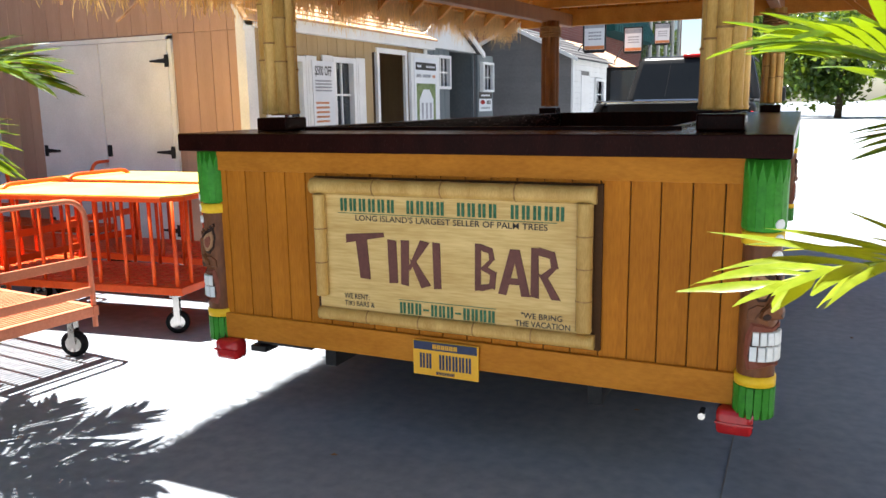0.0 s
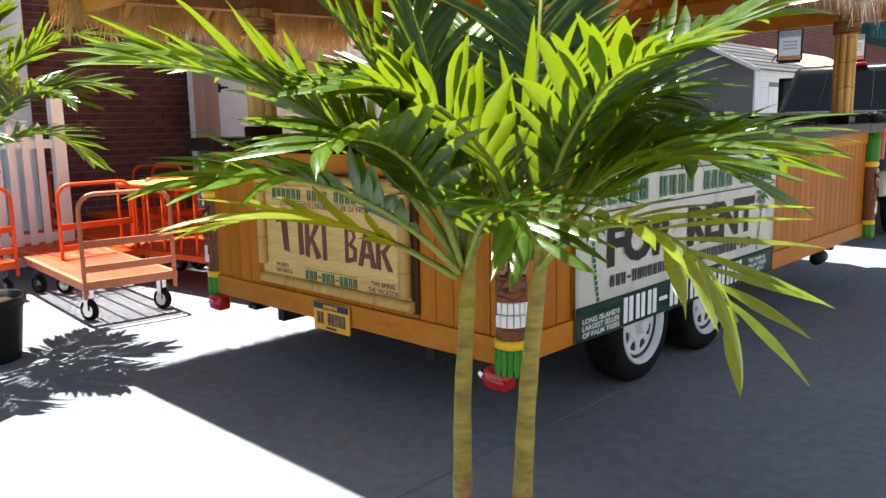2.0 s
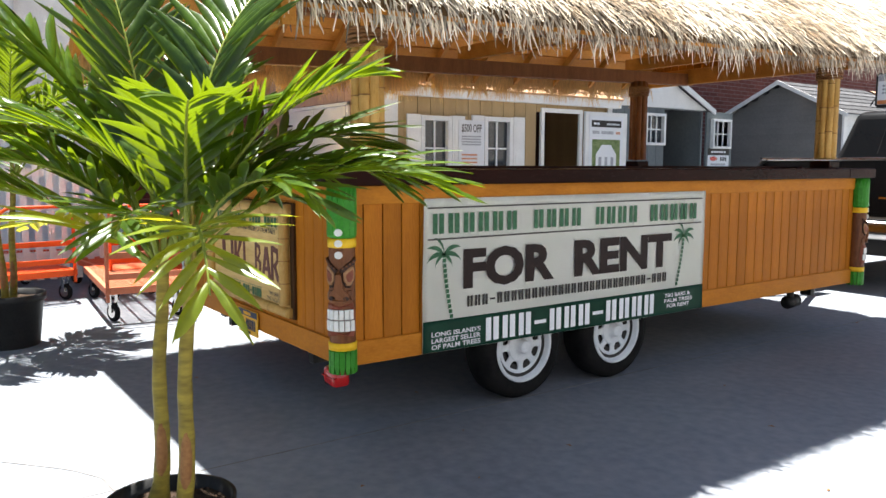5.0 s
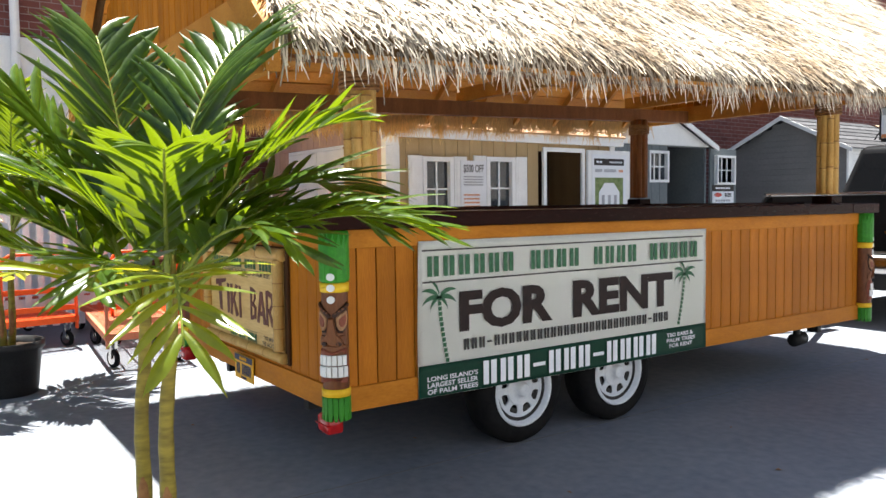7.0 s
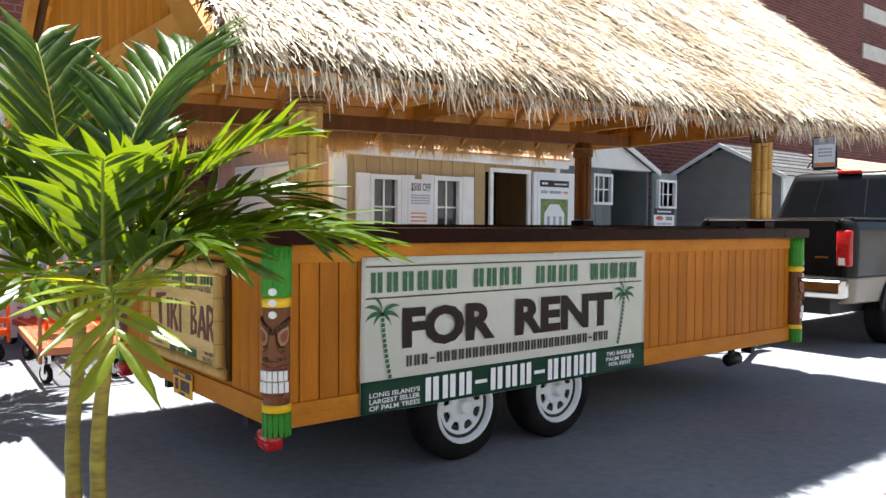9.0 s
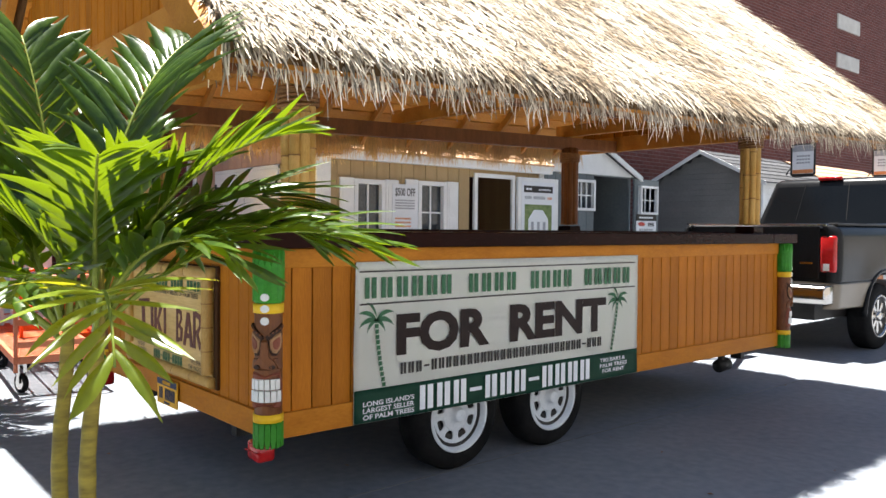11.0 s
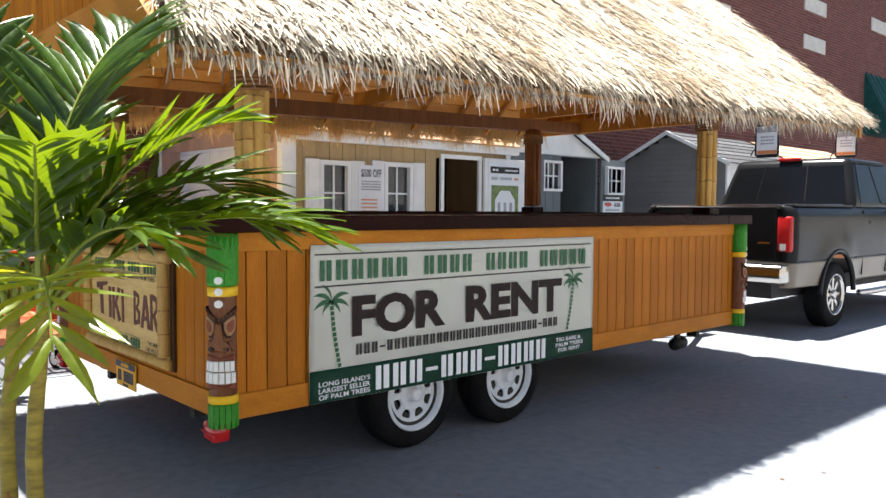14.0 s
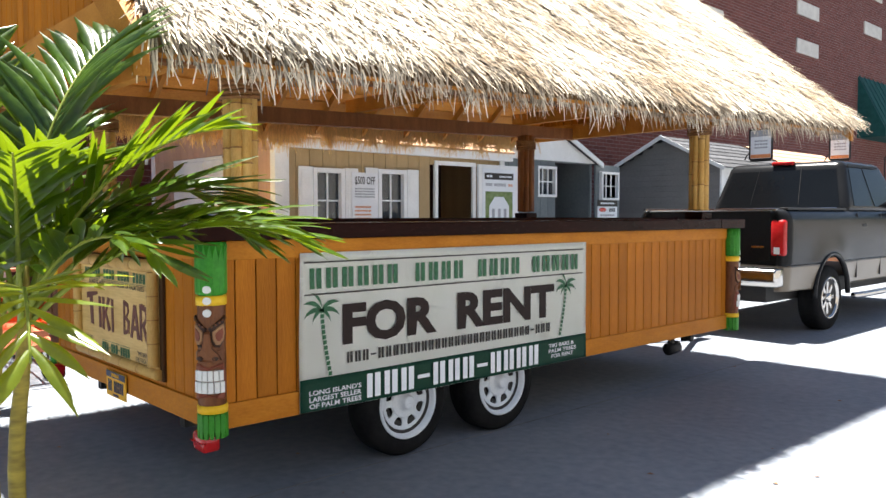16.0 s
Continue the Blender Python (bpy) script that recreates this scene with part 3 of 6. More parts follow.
fringe(1, 2600, 8)
fringe(-1, 8000, 9)
thatch(1, 66000, 3)
thatch(-1, 40000, 4)

# wheels
def trailer_wheel():
    th = part("wheel", lathe([(0.12, -0.2), (0.2, -0.2), (0.205, -0.1), (0.2, -0.03), (0.12, -0.05)], "x", 24), "black", trailer)
    part("tyre", lathe([(0.2, -0.205), (0.27, -0.215), (0.31, -0.2), (0.327, -0.17), (0.329, -0.05), (0.31, -0.015), (0.27, 0.0), (0.215, -0.005), (0.2, -0.03)], "x", 40, close=True), "rubber", th, "", True)
    part("rim", lathe([(0.222, -0.004), (0.218, 0.004), (0.2, 0.0), (0.194, -0.03), (0.184, -0.042), (0.17, -0.036), (0.152, -0.034), (0.15, -0.044)], "x", 40), "rim", th, "white painted steel rim", True)
    part("backing", lathe([(0.001, -0.09), (0.19, -0.09)], "x", 32), "rubber", th)
    for k in range(8):
        a = 2 * math.pi * k / 8
        b = prism([(-0.032, 0.085), (-0.02, 0.115), (-0.02, 0.135), (-0.036, 0.16), (0.036, 0.16), (0.02, 0.135), (0.02, 0.115), (0.032, 0.085)], "x", -0.05, -0.037, bevel=0.004)
        part("spoke", move(b, Matrix.Rotation(a, 4, "X")), "rim", th)
    part("hub", lathe([(0.001, 0.012), (0.03, 0.012), (0.042, 0.004), (0.046, -0.026), (0.07, -0.03), (0.09, -0.034), (0.1, -0.036), (0.102, -0.05)], "x", 24), "rim", th, "", True)
    return th


tw = trailer_wheel()
tw.matrix_basis = pose(-0.055, 1.28, 0.329)
for x, y, rz in ((-0.055, 2.11, 0), (-2.445, 1.28, 180), (-2.445, 2.11, 180)):
    copy = {}
    for o in (tw, *tw.children_recursive):
        c = o.copy()
        scene.collection.objects.link(c)
        copy[o] = c
        c.parent = copy.get(o.parent, trailer)
    copy[tw].matrix_basis = pose(x, y, 0.329, 0, 0, rz)
for y in (1.28, 2.11):
    part("axle", tube([(-2.3, y, 0.33), (-0.2, y, 0.33)], 0.035, 10), "black", trailer)
for x in (-0.6, -1.9):
    part("chassis_rail", box(x - 0.03, x + 0.03, 0.1, 5.05, 0.29, 0.4), "black", trailer)
for a, b in (((-0.6, 5.05, 0.36), (-1.25, 6.55, 0.42)), ((-1.9, 5.05, 0.36), (-1.25, 6.55, 0.42))):
    part("drawbar", tube([a, b], 0.04, 8), "black", trailer)
part("coupler", box(-1.32, -1.18, 6.4, 6.8, 0.4, 0.52, 0.02), "black", trailer)
part("jack", merge(tube([(-0.12, 4.33, 0.3), (-0.12, 4.33, 0.4)], 0.03, 10), tube([(-0.12, 4.28, 0.29), (-0.12, 4.42, 0.3)], 0.055, 12)), "black", trailer, "", True)
part("bracket", box(-0.2, -0.1, 4.62, 4.68, 0.32, 0.41, 0.005), "black", trailer)

part("stabiliser", box(-2.47, -2.12, 0.26, 0.34, 0.29, 0.335, 0.008), "black", trailer, "folded black stabiliser leg")
part("stabiliser_foot", box(-2.5, -2.4, 0.24, 0.36, 0.25, 0.285, 0.006), "black", trailer)

# tail lights and plate
for x in (-0.04, -2.4):
    tl = part("tail_light", box(x - 0.065, x + 0.065, -0.075, 0.02, 0.31, 0.41, 0.02), "red_lens", trailer, "red plastic tail light", True)
    part("lens_rib", box(x - 0.067, x + 0.067, -0.079, -0.06, 0.357, 0.363), "red_lens", tl)
part("bolt", tube([(-0.16, -0.02, 0.35), (-0.16, 0.05, 0.35)], 0.014, 8), "chrome", trailer)
PLX = -1.225
lp = part("number_plate", box(PLX - 0.155, PLX + 0.155, -0.034, -0.026, 0.365, 0.522, 0.002), "plate", trailer, "yellow and navy number plate")
part("plate_band", box(PLX - 0.15, PLX + 0.15, -0.037, -0.0345, 0.482, 0.519), "navy", lp)
FR = lambda x, z, y: pose(x, y, z, 90, 0, 0)
bars("######", 0.12, 0.02, "plate", lp, FR(PLX - 0.06, 0.49, -0.0375))
bars("## #####", 0.25, 0.068, "navy", lp, FR(PLX - 0.125, 0.398, -0.0345))
bars("#######", 0.09, 0.014, "navy", lp, FR(PLX - 0.045, 0.373, -0.0345))

# ---- signs on the trailer ----
SIDE = lambda y, z, x: pose(x, y, z, 90, 0, 90)
banner = thing("rental_banner", pose(0, 0, 0), "white and green vinyl banner hung on the trailer's side", "banner")
BY0, BY1, BZ0, BZ1 = 0.475, 2.915, 0.415, 1.262
BW, BH = BY1 - BY0, BZ1 - BZ0


def sheet(u0, u1, v0, v1, x, nu, nv):
    bm = bmesh.new()
    g = [[None] * (nv + 1) for _ in range(nu + 1)]
    for i in range(nu + 1):
        for j in range(nv + 1):
            u, v = u0 + (u1 - u0) * i / nu, v0 + (v1 - v0) * j / nv
            dx = 0.0022 * math.sin(u * 9 + v * 3) + 0.0016 * math.sin(v * 11 - u * 5)
            edge = -0.006 * math.exp(-u * 8) * math.sin(v * math.pi)
            g[i][j] = bm.verts.new((x + dx, BY0 + u * BW + edge + 0.012 * (1 - v) * (u < 0.02) * -1, BZ0 + v * BH + 0.006 * math.sin(u * math.pi) * (v < 0.05) * -1))
    for i in range(nu):
        for j in range(nv):
            bm.faces.new((g[i][j], g[i + 1][j], g[i + 1][j + 1], g[i][j + 1]))
    bmesh.ops.solidify(bm, geom=bm.faces[:], thickness=0.0015)
    return bm


part("banner_sheet", sheet(0, 1, 0, 1, 0.026, 60, 20), "banner", banner, "", True)
part("green_band", sheet(0.001, 0.999, 0.002, 0.208, 0.0282, 60, 5), "banner_green", banner, "dark green printed lower band", True)
PX = 0.0335
bpos = lambda u, v: SIDE(BY0 + u * BW, BZ0 + (1 - v) * BH, PX)
for v in (0.06, 0.262):
    part("rule_line", box(0.0322, 0.0335, BY0 + 0.008 * BW, BY0 + 0.98 * BW, BZ0 + (1 - v) * BH - 0.004, BZ0 + (1 - v) * BH + 0.004), "print_black", banner)
bars("###### #### #### #####", 0.945 * BW, 0.13 * BH, "print_green", banner, bpos(0.015, 0.227), gap=0.3)
lettering("FOR", 0.285 * BW, 0.27 * BH, "print_brown", banner, bpos(0.107, 0.605), bold=0.045)
lettering("RENT", 0.385 * BW, 0.27 * BH, "print_brown", banner, bpos(0.462, 0.605), bold=0.045)
bars("###-########################-###", 0.715 * BW, 0.072 * BH, "print_black", banner, bpos(0.115, 0.724), gap=0.3)
bars("###-###-####", 0.615 * BW, 0.16 * BH, "print_white", banner, bpos(0.168, 0.978), gap=0.24)
for k, tx in enumerate(("LONG ISLAND'S", "LARGEST SELLER", "OF PALM TREES")):
    lettering(tx, 0.14 * BW, 0.032 * BH, "print_white", banner, bpos(0.018, 0.898 + k * 0.042), bold=0.02)
for k, tx in enumerate(("TIKI BARS &", "PALM TREES", "FOR RENT")):
    lettering(tx, (0.115, 0.125, 0.1)[k] * BW, 0.032 * BH, "print_white", banner, bpos(0.823 + (k == 2) * 0.012, 0.865 + k * 0.044), bold=0.02)


def printed_palm(u, v0, v1, lean):
    """Ringed trunk and arching leaves of a printed palm."""
    bm = bmesh.new()
    y, zt, zb = BY0 + u * BW, BZ0 + (1 - v0) * BH, BZ0 + (1 - v1) * BH
    h = zt - zb
    n = 13
    for k in range(n):
        z = zb + (k + 0.1) * h * 0.86 / n
        yy = y + lean * h * (1 - k / n) ** 1.6
        box(0.0322, 0.0334, yy - 0.011, yy + 0.011, z, z + h * 0.86 / n * 0.78, bm=bm)
    top = (y, zb + h * 0.84)
    for a, ln in ((15, 0.2), (50, 0.2), (92, 0.19), (130, 0.2), (168, 0.2), (200, 0.16), (-22, 0.16)):
        pts, yy, zz, d = [], *top, radians(a)
        for k in range(6):
            pts.append((yy, zz))
            yy, zz = yy + math.cos(d) * ln * h * 0.2 * 1.5, zz + math.sin(d) * ln * h * 0.2 * 1.5
            d -= (0.28 if math.cos(radians(a)) > 0 else -0.28)
        wid = (0.004, 0.014, 0.017, 0.014, 0.009, 0.001)
        lo = [bm.verts.new((0.0334, q[0], q[1] - w)) for q, w in zip(pts, wid)]
        hi = [bm.verts.new((0.0334, q[0], q[1] + w * 0.6)) for q, w in zip(pts, wid)]
        for k in range(5):
            bm.faces.new((lo[k], lo[k + 1], hi[k + 1], hi[k]))
    tagged(part("printed_palm", bm, "print_green", banner), kind="stuff")


printed_palm(0.052, 0.28, 0.79, 0.12)
printed_palm(0.9, 0.28, 0.775, -0.15)

# bamboo-framed sign on the rear
sign = thing("tiki_bar_sign", pose(0, 0, 0), "bamboo-framed sign on the trailer's rear boards", "sign")
SX0, SX1, SZ0, SZ1 = -1.872, -0.575, 0.612, 1.215
SW, SH = SX1 - SX0, SZ1 - SZ0
part("backing", box(SX0 + 0.0, SX1 + 0.02, -0.02, -0.001, SZ0 - 0.05, SZ1 + 0.012, 0.003), "groove", sign)
part("sign_panel", box(SX0 + 0.02, SX1 - 0.02, -0.032, -0.021, SZ0 - 0.01, SZ1 - 0.02, 0.002), "sign_board", sign, "printed bamboo-strip panel")


def frame_pole(p, q, r, n):
    p, q = Vector(p), Vector(q)
    pts, rad = [], []
    for k in range(n):
        a = p.lerp(q, k / n)
        b = p.lerp(q, (k + 1) / n)
        pts += [a, a.lerp(b, 0.05), a.lerp(b, 0.12), a.lerp(b, 0.88), a.lerp(b, 0.96)]
        rad += [r * 0.98, r * 1.06, r, r, r * 1.04]
    pts.append(q)
    rad.append(r)
    ob = part("frame_pole", tube(pts, rad, 14), "bamboo", sign, "split bamboo pole", True)
    for k in range(1, n):
        a = p.lerp(q, k / n)
        d = (q - p).normalized() * 0.003
        part("pole_joint", tube([a - d, a + d], r * 1.03, 14), "bamboo_joint", ob)


frame_pole((SX0 - 0.0, -0.035, SZ1 - 0.03), (SX1 + 0.0, -0.035, SZ1 - 0.03), 0.036, 4)
frame_pole((SX0 + 0.02, -0.035, SZ0 - 0.012), (SX1 - 0.0, -0.035, SZ0 - 0.012), 0.03, 5)
frame_pole((SX0 + 0.045, -0.05, SZ0 + 0.075), (SX0 + 0.045, -0.05, SZ1 - 0.065), 0.028, 3)
frame_pole((SX1 - 0.04, -0.05, SZ0 + 0.03), (SX1 - 0.04, -0.05, SZ1 - 0.06), 0.032, 4)
spos = lambda u, v: pose(SX0 + u * SW, -0.0335, SZ0 + (1 - v) * SH, 90, 0, 0)
bars("###### #### #### #####", 0.8 * SW, 0.095 * SH, "print_green", sign, spos(0.107, 0.228), gap=0.3)
part("rule_line", box(SX0 + 0.1 * SW, SX0 + 0.88 * SW, -0.0335, -0.0325, SZ0 + 0.755 * SH, SZ0 + 0.76 * SH), "print_green", sign)
lettering("LONG ISLAND'S LARGEST SELLER OF PALM TREES", 0.68 * SW, 0.045 * SH, "print_black", sign, spos(0.17, 0.296), bold=0.015)
lettering("WE RENT:", 0.1 * SW, 0.04 * SH, "print_black", sign, spos(0.115, 0.89), bold=0.015)
lettering("TIKI BARS &", 0.12 * SW, 0.04 * SH, "print_black", sign, spos(0.115, 0.945), bold=0.015)
bars("###-###-####", 0.35 * SW, 0.085 * SH, "print_green", sign, spos(0.33, 0.962), gap=0.25)
for v in (0.862, 0.972):
    part("rule_line", box(SX0 + 0.33 * SW, SX0 + 0.68 * SW, -0.0335, -0.0325, SZ0 + (1 - v) * SH - 0.001, SZ0 + (1 - v) * SH + 0.002), "print_green", sign)
lettering("\"WE BRING", 0.135 * SW, 0.042 * SH, "print_black", sign, spos(0.765, 0.905), bold=0.015)
lettering("THE VACATION", 0.18 * SW, 0.042 * SH, "print_black", sign, spos(0.745, 0.962), bold=0.015)
# hand-cut letters, each from its strokes
CUT = {
    "T": [((0, 0.8), (1, 0.98), (0.98, 1.08), (0.0, 1.0)), ((0.25, 0.9), (0.55, 0.92), (0.62, 0), (0.35, 0.02))],
    "I": [((0.1, 1.0), (0.9, 0.98), (0.98, 0.02), (0.2, 0.0))],
    "K": [((0.02, 1.0), (0.3, 1.0), (0.26, 0.0), (0.0, 0.03)), ((0.26, 0.42), (0.66, 1.02), (0.98, 0.98), (0.3, 0.34)), ((0.3, 0.6), (0.52, 0.55), (1.0, 0.05), (0.68, -0.02))],
    "B": [((0.02, 1.0), (0.3, 1.0), (0.28, 0.02), (0.0, 0.0)), ((0.28, 1.0), (0.8, 0.92), (0.7, 0.8), (0.28, 0.86)), ((0.8, 0.92), (0.9, 0.68), (0.66, 0.66), (0.62, 0.84)),
          ((0.9, 0.7), (0.5, 0.46), (0.28, 0.5), (0.66, 0.68)), ((0.4, 0.56), (0.98, 0.42), (0.72, 0.36), (0.28, 0.46)), ((0.98, 0.44), (0.9, 0.06), (0.64, 0.12), (0.7, 0.4)), ((0.92, 0.1), (0.28, 0.0), (0.28, 0.14), (0.68, 0.18))],
    "A": [((0.36, 1.0), (0.64, 1.0), (0.24, 0.0), (-0.04, 0.02)), ((0.44, 1.0), (0.68, 1.0), (1.04, 0.0), (0.74, 0.0)), ((0.22, 0.38), (0.8, 0.38), (0.8, 0.24), (0.18, 0.24))],
    "R": [((0.02, 1.0), (0.28, 1.0), (0.3, 0.0), (0.0, 0.03)), ((0.28, 1.02), (0.84, 0.94), (0.7, 0.8), (0.28, 0.86)), ((0.84, 0.96), (0.98, 0.62), (0.72, 0.6), (0.66, 0.84)),
          ((0.98, 0.66), (0.6, 0.42), (0.28, 0.44), (0.72, 0.64)), ((0.28, 0.5), (0.6, 0.44), (1.06, 0.0), (0.74, 0.0))],
}
for c, u0, u1, v0, v1 in (("T", 0.13, 0.28, 0.4, 0.73), ("I", 0.287, 0.33, 0.42, 0.745), ("K", 0.34, 0.452, 0.42, 0.755), ("I", 0.455, 0.49, 0.42, 0.76),
                          ("B", 0.608, 0.685, 0.41, 0.745), ("A", 0.692, 0.792, 0.435, 0.755), ("R", 0.796, 0.888, 0.415, 0.76)):
    bm = bmesh.new()
    for k, poly in enumerate(CUT[c]):
        prism([(SX0 + (u0 + (u1 - u0) * a) * SW, SZ0 + (1 - v1 + (v1 - v0) * b) * SH) for a, b in poly], "y", -0.0345 - k * 0.00025, -0.0325, bm)
    part("letter", bm, "sign_letter", sign, "hand-cut plum letter")


# ---- carved corner poles ----
def tiki_pole(x, y, facing):
    """One carved and painted pole: headdress, face in relief, skirt of leaves."""
    R = 0.066

    def ring(profile):
        return lathe(profile, "z", 28)

    def carve(poly, r, h):
        """A raised field on the pole's round face; poly in arc length and height."""
        bm = bmesh.new()
        inner, mid, outer = [], [], []
        cu, cz = sum(u for u, _ in poly) / len(poly), sum(z for _, z in poly) / len(poly)
        for u, z in poly:
            u2, z2 = cu + (u - cu) * 0.86, cz + (z - cz) * 0.9
            for row, rr, uu, zz in ((inner, r - 0.006, u, z), (mid, r + h * 0.5, u, z), (outer, r + h, u2, z2)):
                row.append(bm.verts.new((rr * math.cos(uu / R), rr * math.sin(uu / R), zz)))
        bm.faces.new(outer)
        n = len(poly)
        for a, b in ((inner, mid), (mid, outer)):
            for k in range(n):
                bm.faces.new((a[k], a[(k + 1) % n], b[(k + 1) % n], b[k]))
        return bm

    def oval(u, z, a, b, n=14):
        return [(u + a * math.cos(2 * math.pi * k / n), z + b * math.sin(2 * math.pi * k / n)) for k in range(n)]

    def grown(poly, f):
        cu, cz = sum(u for u, _ in poly) / len(poly), sum(z for _, z in poly) / len(poly)
        return [(cu + (u - cu) * f, cz + (z - cz) * f) for u, z in poly]

    pole = part("tiki_pole", ring([(0.001, 0.4), (R - 0.022, 0.4), (R - 0.014, 0.5), (R, 0.55), (R, 1.035), (R - 0.006, 1.08), (R, 1.3), (0.001, 1.3)]), "tiki", trailer, "carved and painted wooden tiki pole", True)
    pole.matrix_basis = pose(x, y, 0, 0, 0, facing)
    for z0, z1 in ((1.03, 1.08), (0.51, 0.555)):
        part("band", ring([(R - 0.01, z0), (R + 0.006, z0 + 0.004), (R + 0.007, z1 - 0.004), (R - 0.01, z1)]), "yellow_paint", pole, "yellow painted band", True)
    part("headdress", ring([(R - 0.004, 1.08), (R + 0.002, 1.1), (R + 0.007, 1.333), (0.001, 1.333)]), "green_paint", pole, "green painted headdress", True)
    for k in range(16):
        u = (k + 0.5) / 16 * 2 * math.pi * R
        part("headdress_leaf", carve([(u - 0.013, 1.085), (u + 0.013, 1.085), (u + 0.016, 1.25), (u, 1.33), (u - 0.016, 1.25)], R + 0.003, 0.007), "green_paint", pole)
        part("skirt_leaf", carve([(u - 0.012, 0.515), (u + 0.012, 0.515), (u + 0.014, 0.44), (u + 0.008, 0.392), (u - 0.008, 0.39), (u - 0.014, 0.44)], R - 0.006, 0.013), "green_paint", pole)
    for z in (1.11, 1.056, 0.998):
        part("dot", carve(oval(0, z, 0.019, 0.019), R + 0.006, 0.007), "white_paint", pole, "white painted dot")
    for s in (1, -1):
        eye = [(s * 0.012, 0.915), (s * 0.04, 0.94), (s * 0.082, 0.962), (s * 0.09, 0.915), (s * 0.08, 0.862), (s * 0.055, 0.832), (s * 0.03, 0.835), (s * 0.014, 0.865)]
        rim = part("eye", carve(eye, R, 0.007), "tiki_dark", pole)
        part("eye_rim", carve(grown(eye, 0.78), R + 0.004, 0.008), "tiki_tan", rim, "paler carved eye rim")
        part("eye_hollow", carve(grown(eye, 0.46), R + 0.0105, 0.003), "tiki_red", rim)
        part("brow", carve([(s * 0.004, 0.925), (s * 0.036, 0.952), (s * 0.088, 0.985), (s * 0.092, 0.968), (s * 0.042, 0.936), (s * 0.01, 0.905)], R, 0.013), "tiki_dark", pole)
        for k in range(5):
            part("brow_bead", carve(oval(s * (0.018 + 0.016 * k), 0.934 + 0.0095 * k, 0.005, 0.005, 8), R + 0.012, 0.004), "tiki", pole)
        part("nostril", carve(oval(s * 0.03, 0.783, 0.013, 0.011), R + 0.014, 0.008), "tiki_dark", pole)
        part("cheek", carve([(s * 0.035, 0.82), (s * 0.06, 0.822), (s * 0.088, 0.8), (s * 0.09, 0.765), (s * 0.062, 0.77)], R, 0.008), "tiki", pole)
    part("nose", carve([(-0.011, 0.91), (0.011, 0.91), (0.02, 0.83), (0.046, 0.8), (0.05, 0.778), (0.03, 0.765), (-0.03, 0.765), (-0.05, 0.778), (-0.046, 0.8), (-0.02, 0.83)], R, 0.022), "tiki", pole)
    part("mouth_rim", carve([(-0.092, 0.7), (-0.075, 0.755), (-0.04, 0.752), (0, 0.738), (0.04, 0.752), (0.075, 0.755), (0.092, 0.7), (0.094, 0.63), (0.08, 0.578), (0.045, 0.588), (0, 0.598), (-0.045, 0.588), (-0.08, 0.578), (-0.094, 0.63)], R, 0.01), "tiki_red", pole)
    part("mouth", carve([(-0.07, 0.728), (0.07, 0.728), (0.08, 0.61), (-0.08, 0.61)], R + 0.004, 0.008), "tiki_dark", pole)
    for k in range(6):
        for z0, z1, q in ((0.674, 0.724, 0.0225), (0.615, 0.669, 0.0248)):
            u = (k - 2.5) * q
            w = q * 0.43
            part("tooth", carve([(u - w, z0), (u + w, z0), (u + w * 0.96, z1), (u - w * 0.96, z1)], R + 0.008, 0.007), "white_paint", pole)


for x, y, a in ((0.02, -0.02, -42), (X0 + 0.015, 0.03, -138), (0.02, Y1 + 0.02, 42), (X0 - 0.01, Y1 + 0.02, 138)):
    tiki_pole(x, y, a)


# ---- blue roll lying inside the bar ----
roll = thing("rolled_sheet", pose(-2.0, 3.05, 1.175, 0, 0, 52), "pale blue plastic sheet rolled up inside the bar", "roll")
part("roll", move(lathe([(0.001, -0.26), (0.014, -0.26), (0.016, -0.255), (0.0165, 0.255), (0.014, 0.26), (0.001, 0.26)], "x", 14), Matrix.Translation((0, 0, 0.0))), "blue_plastic", roll, "", True)


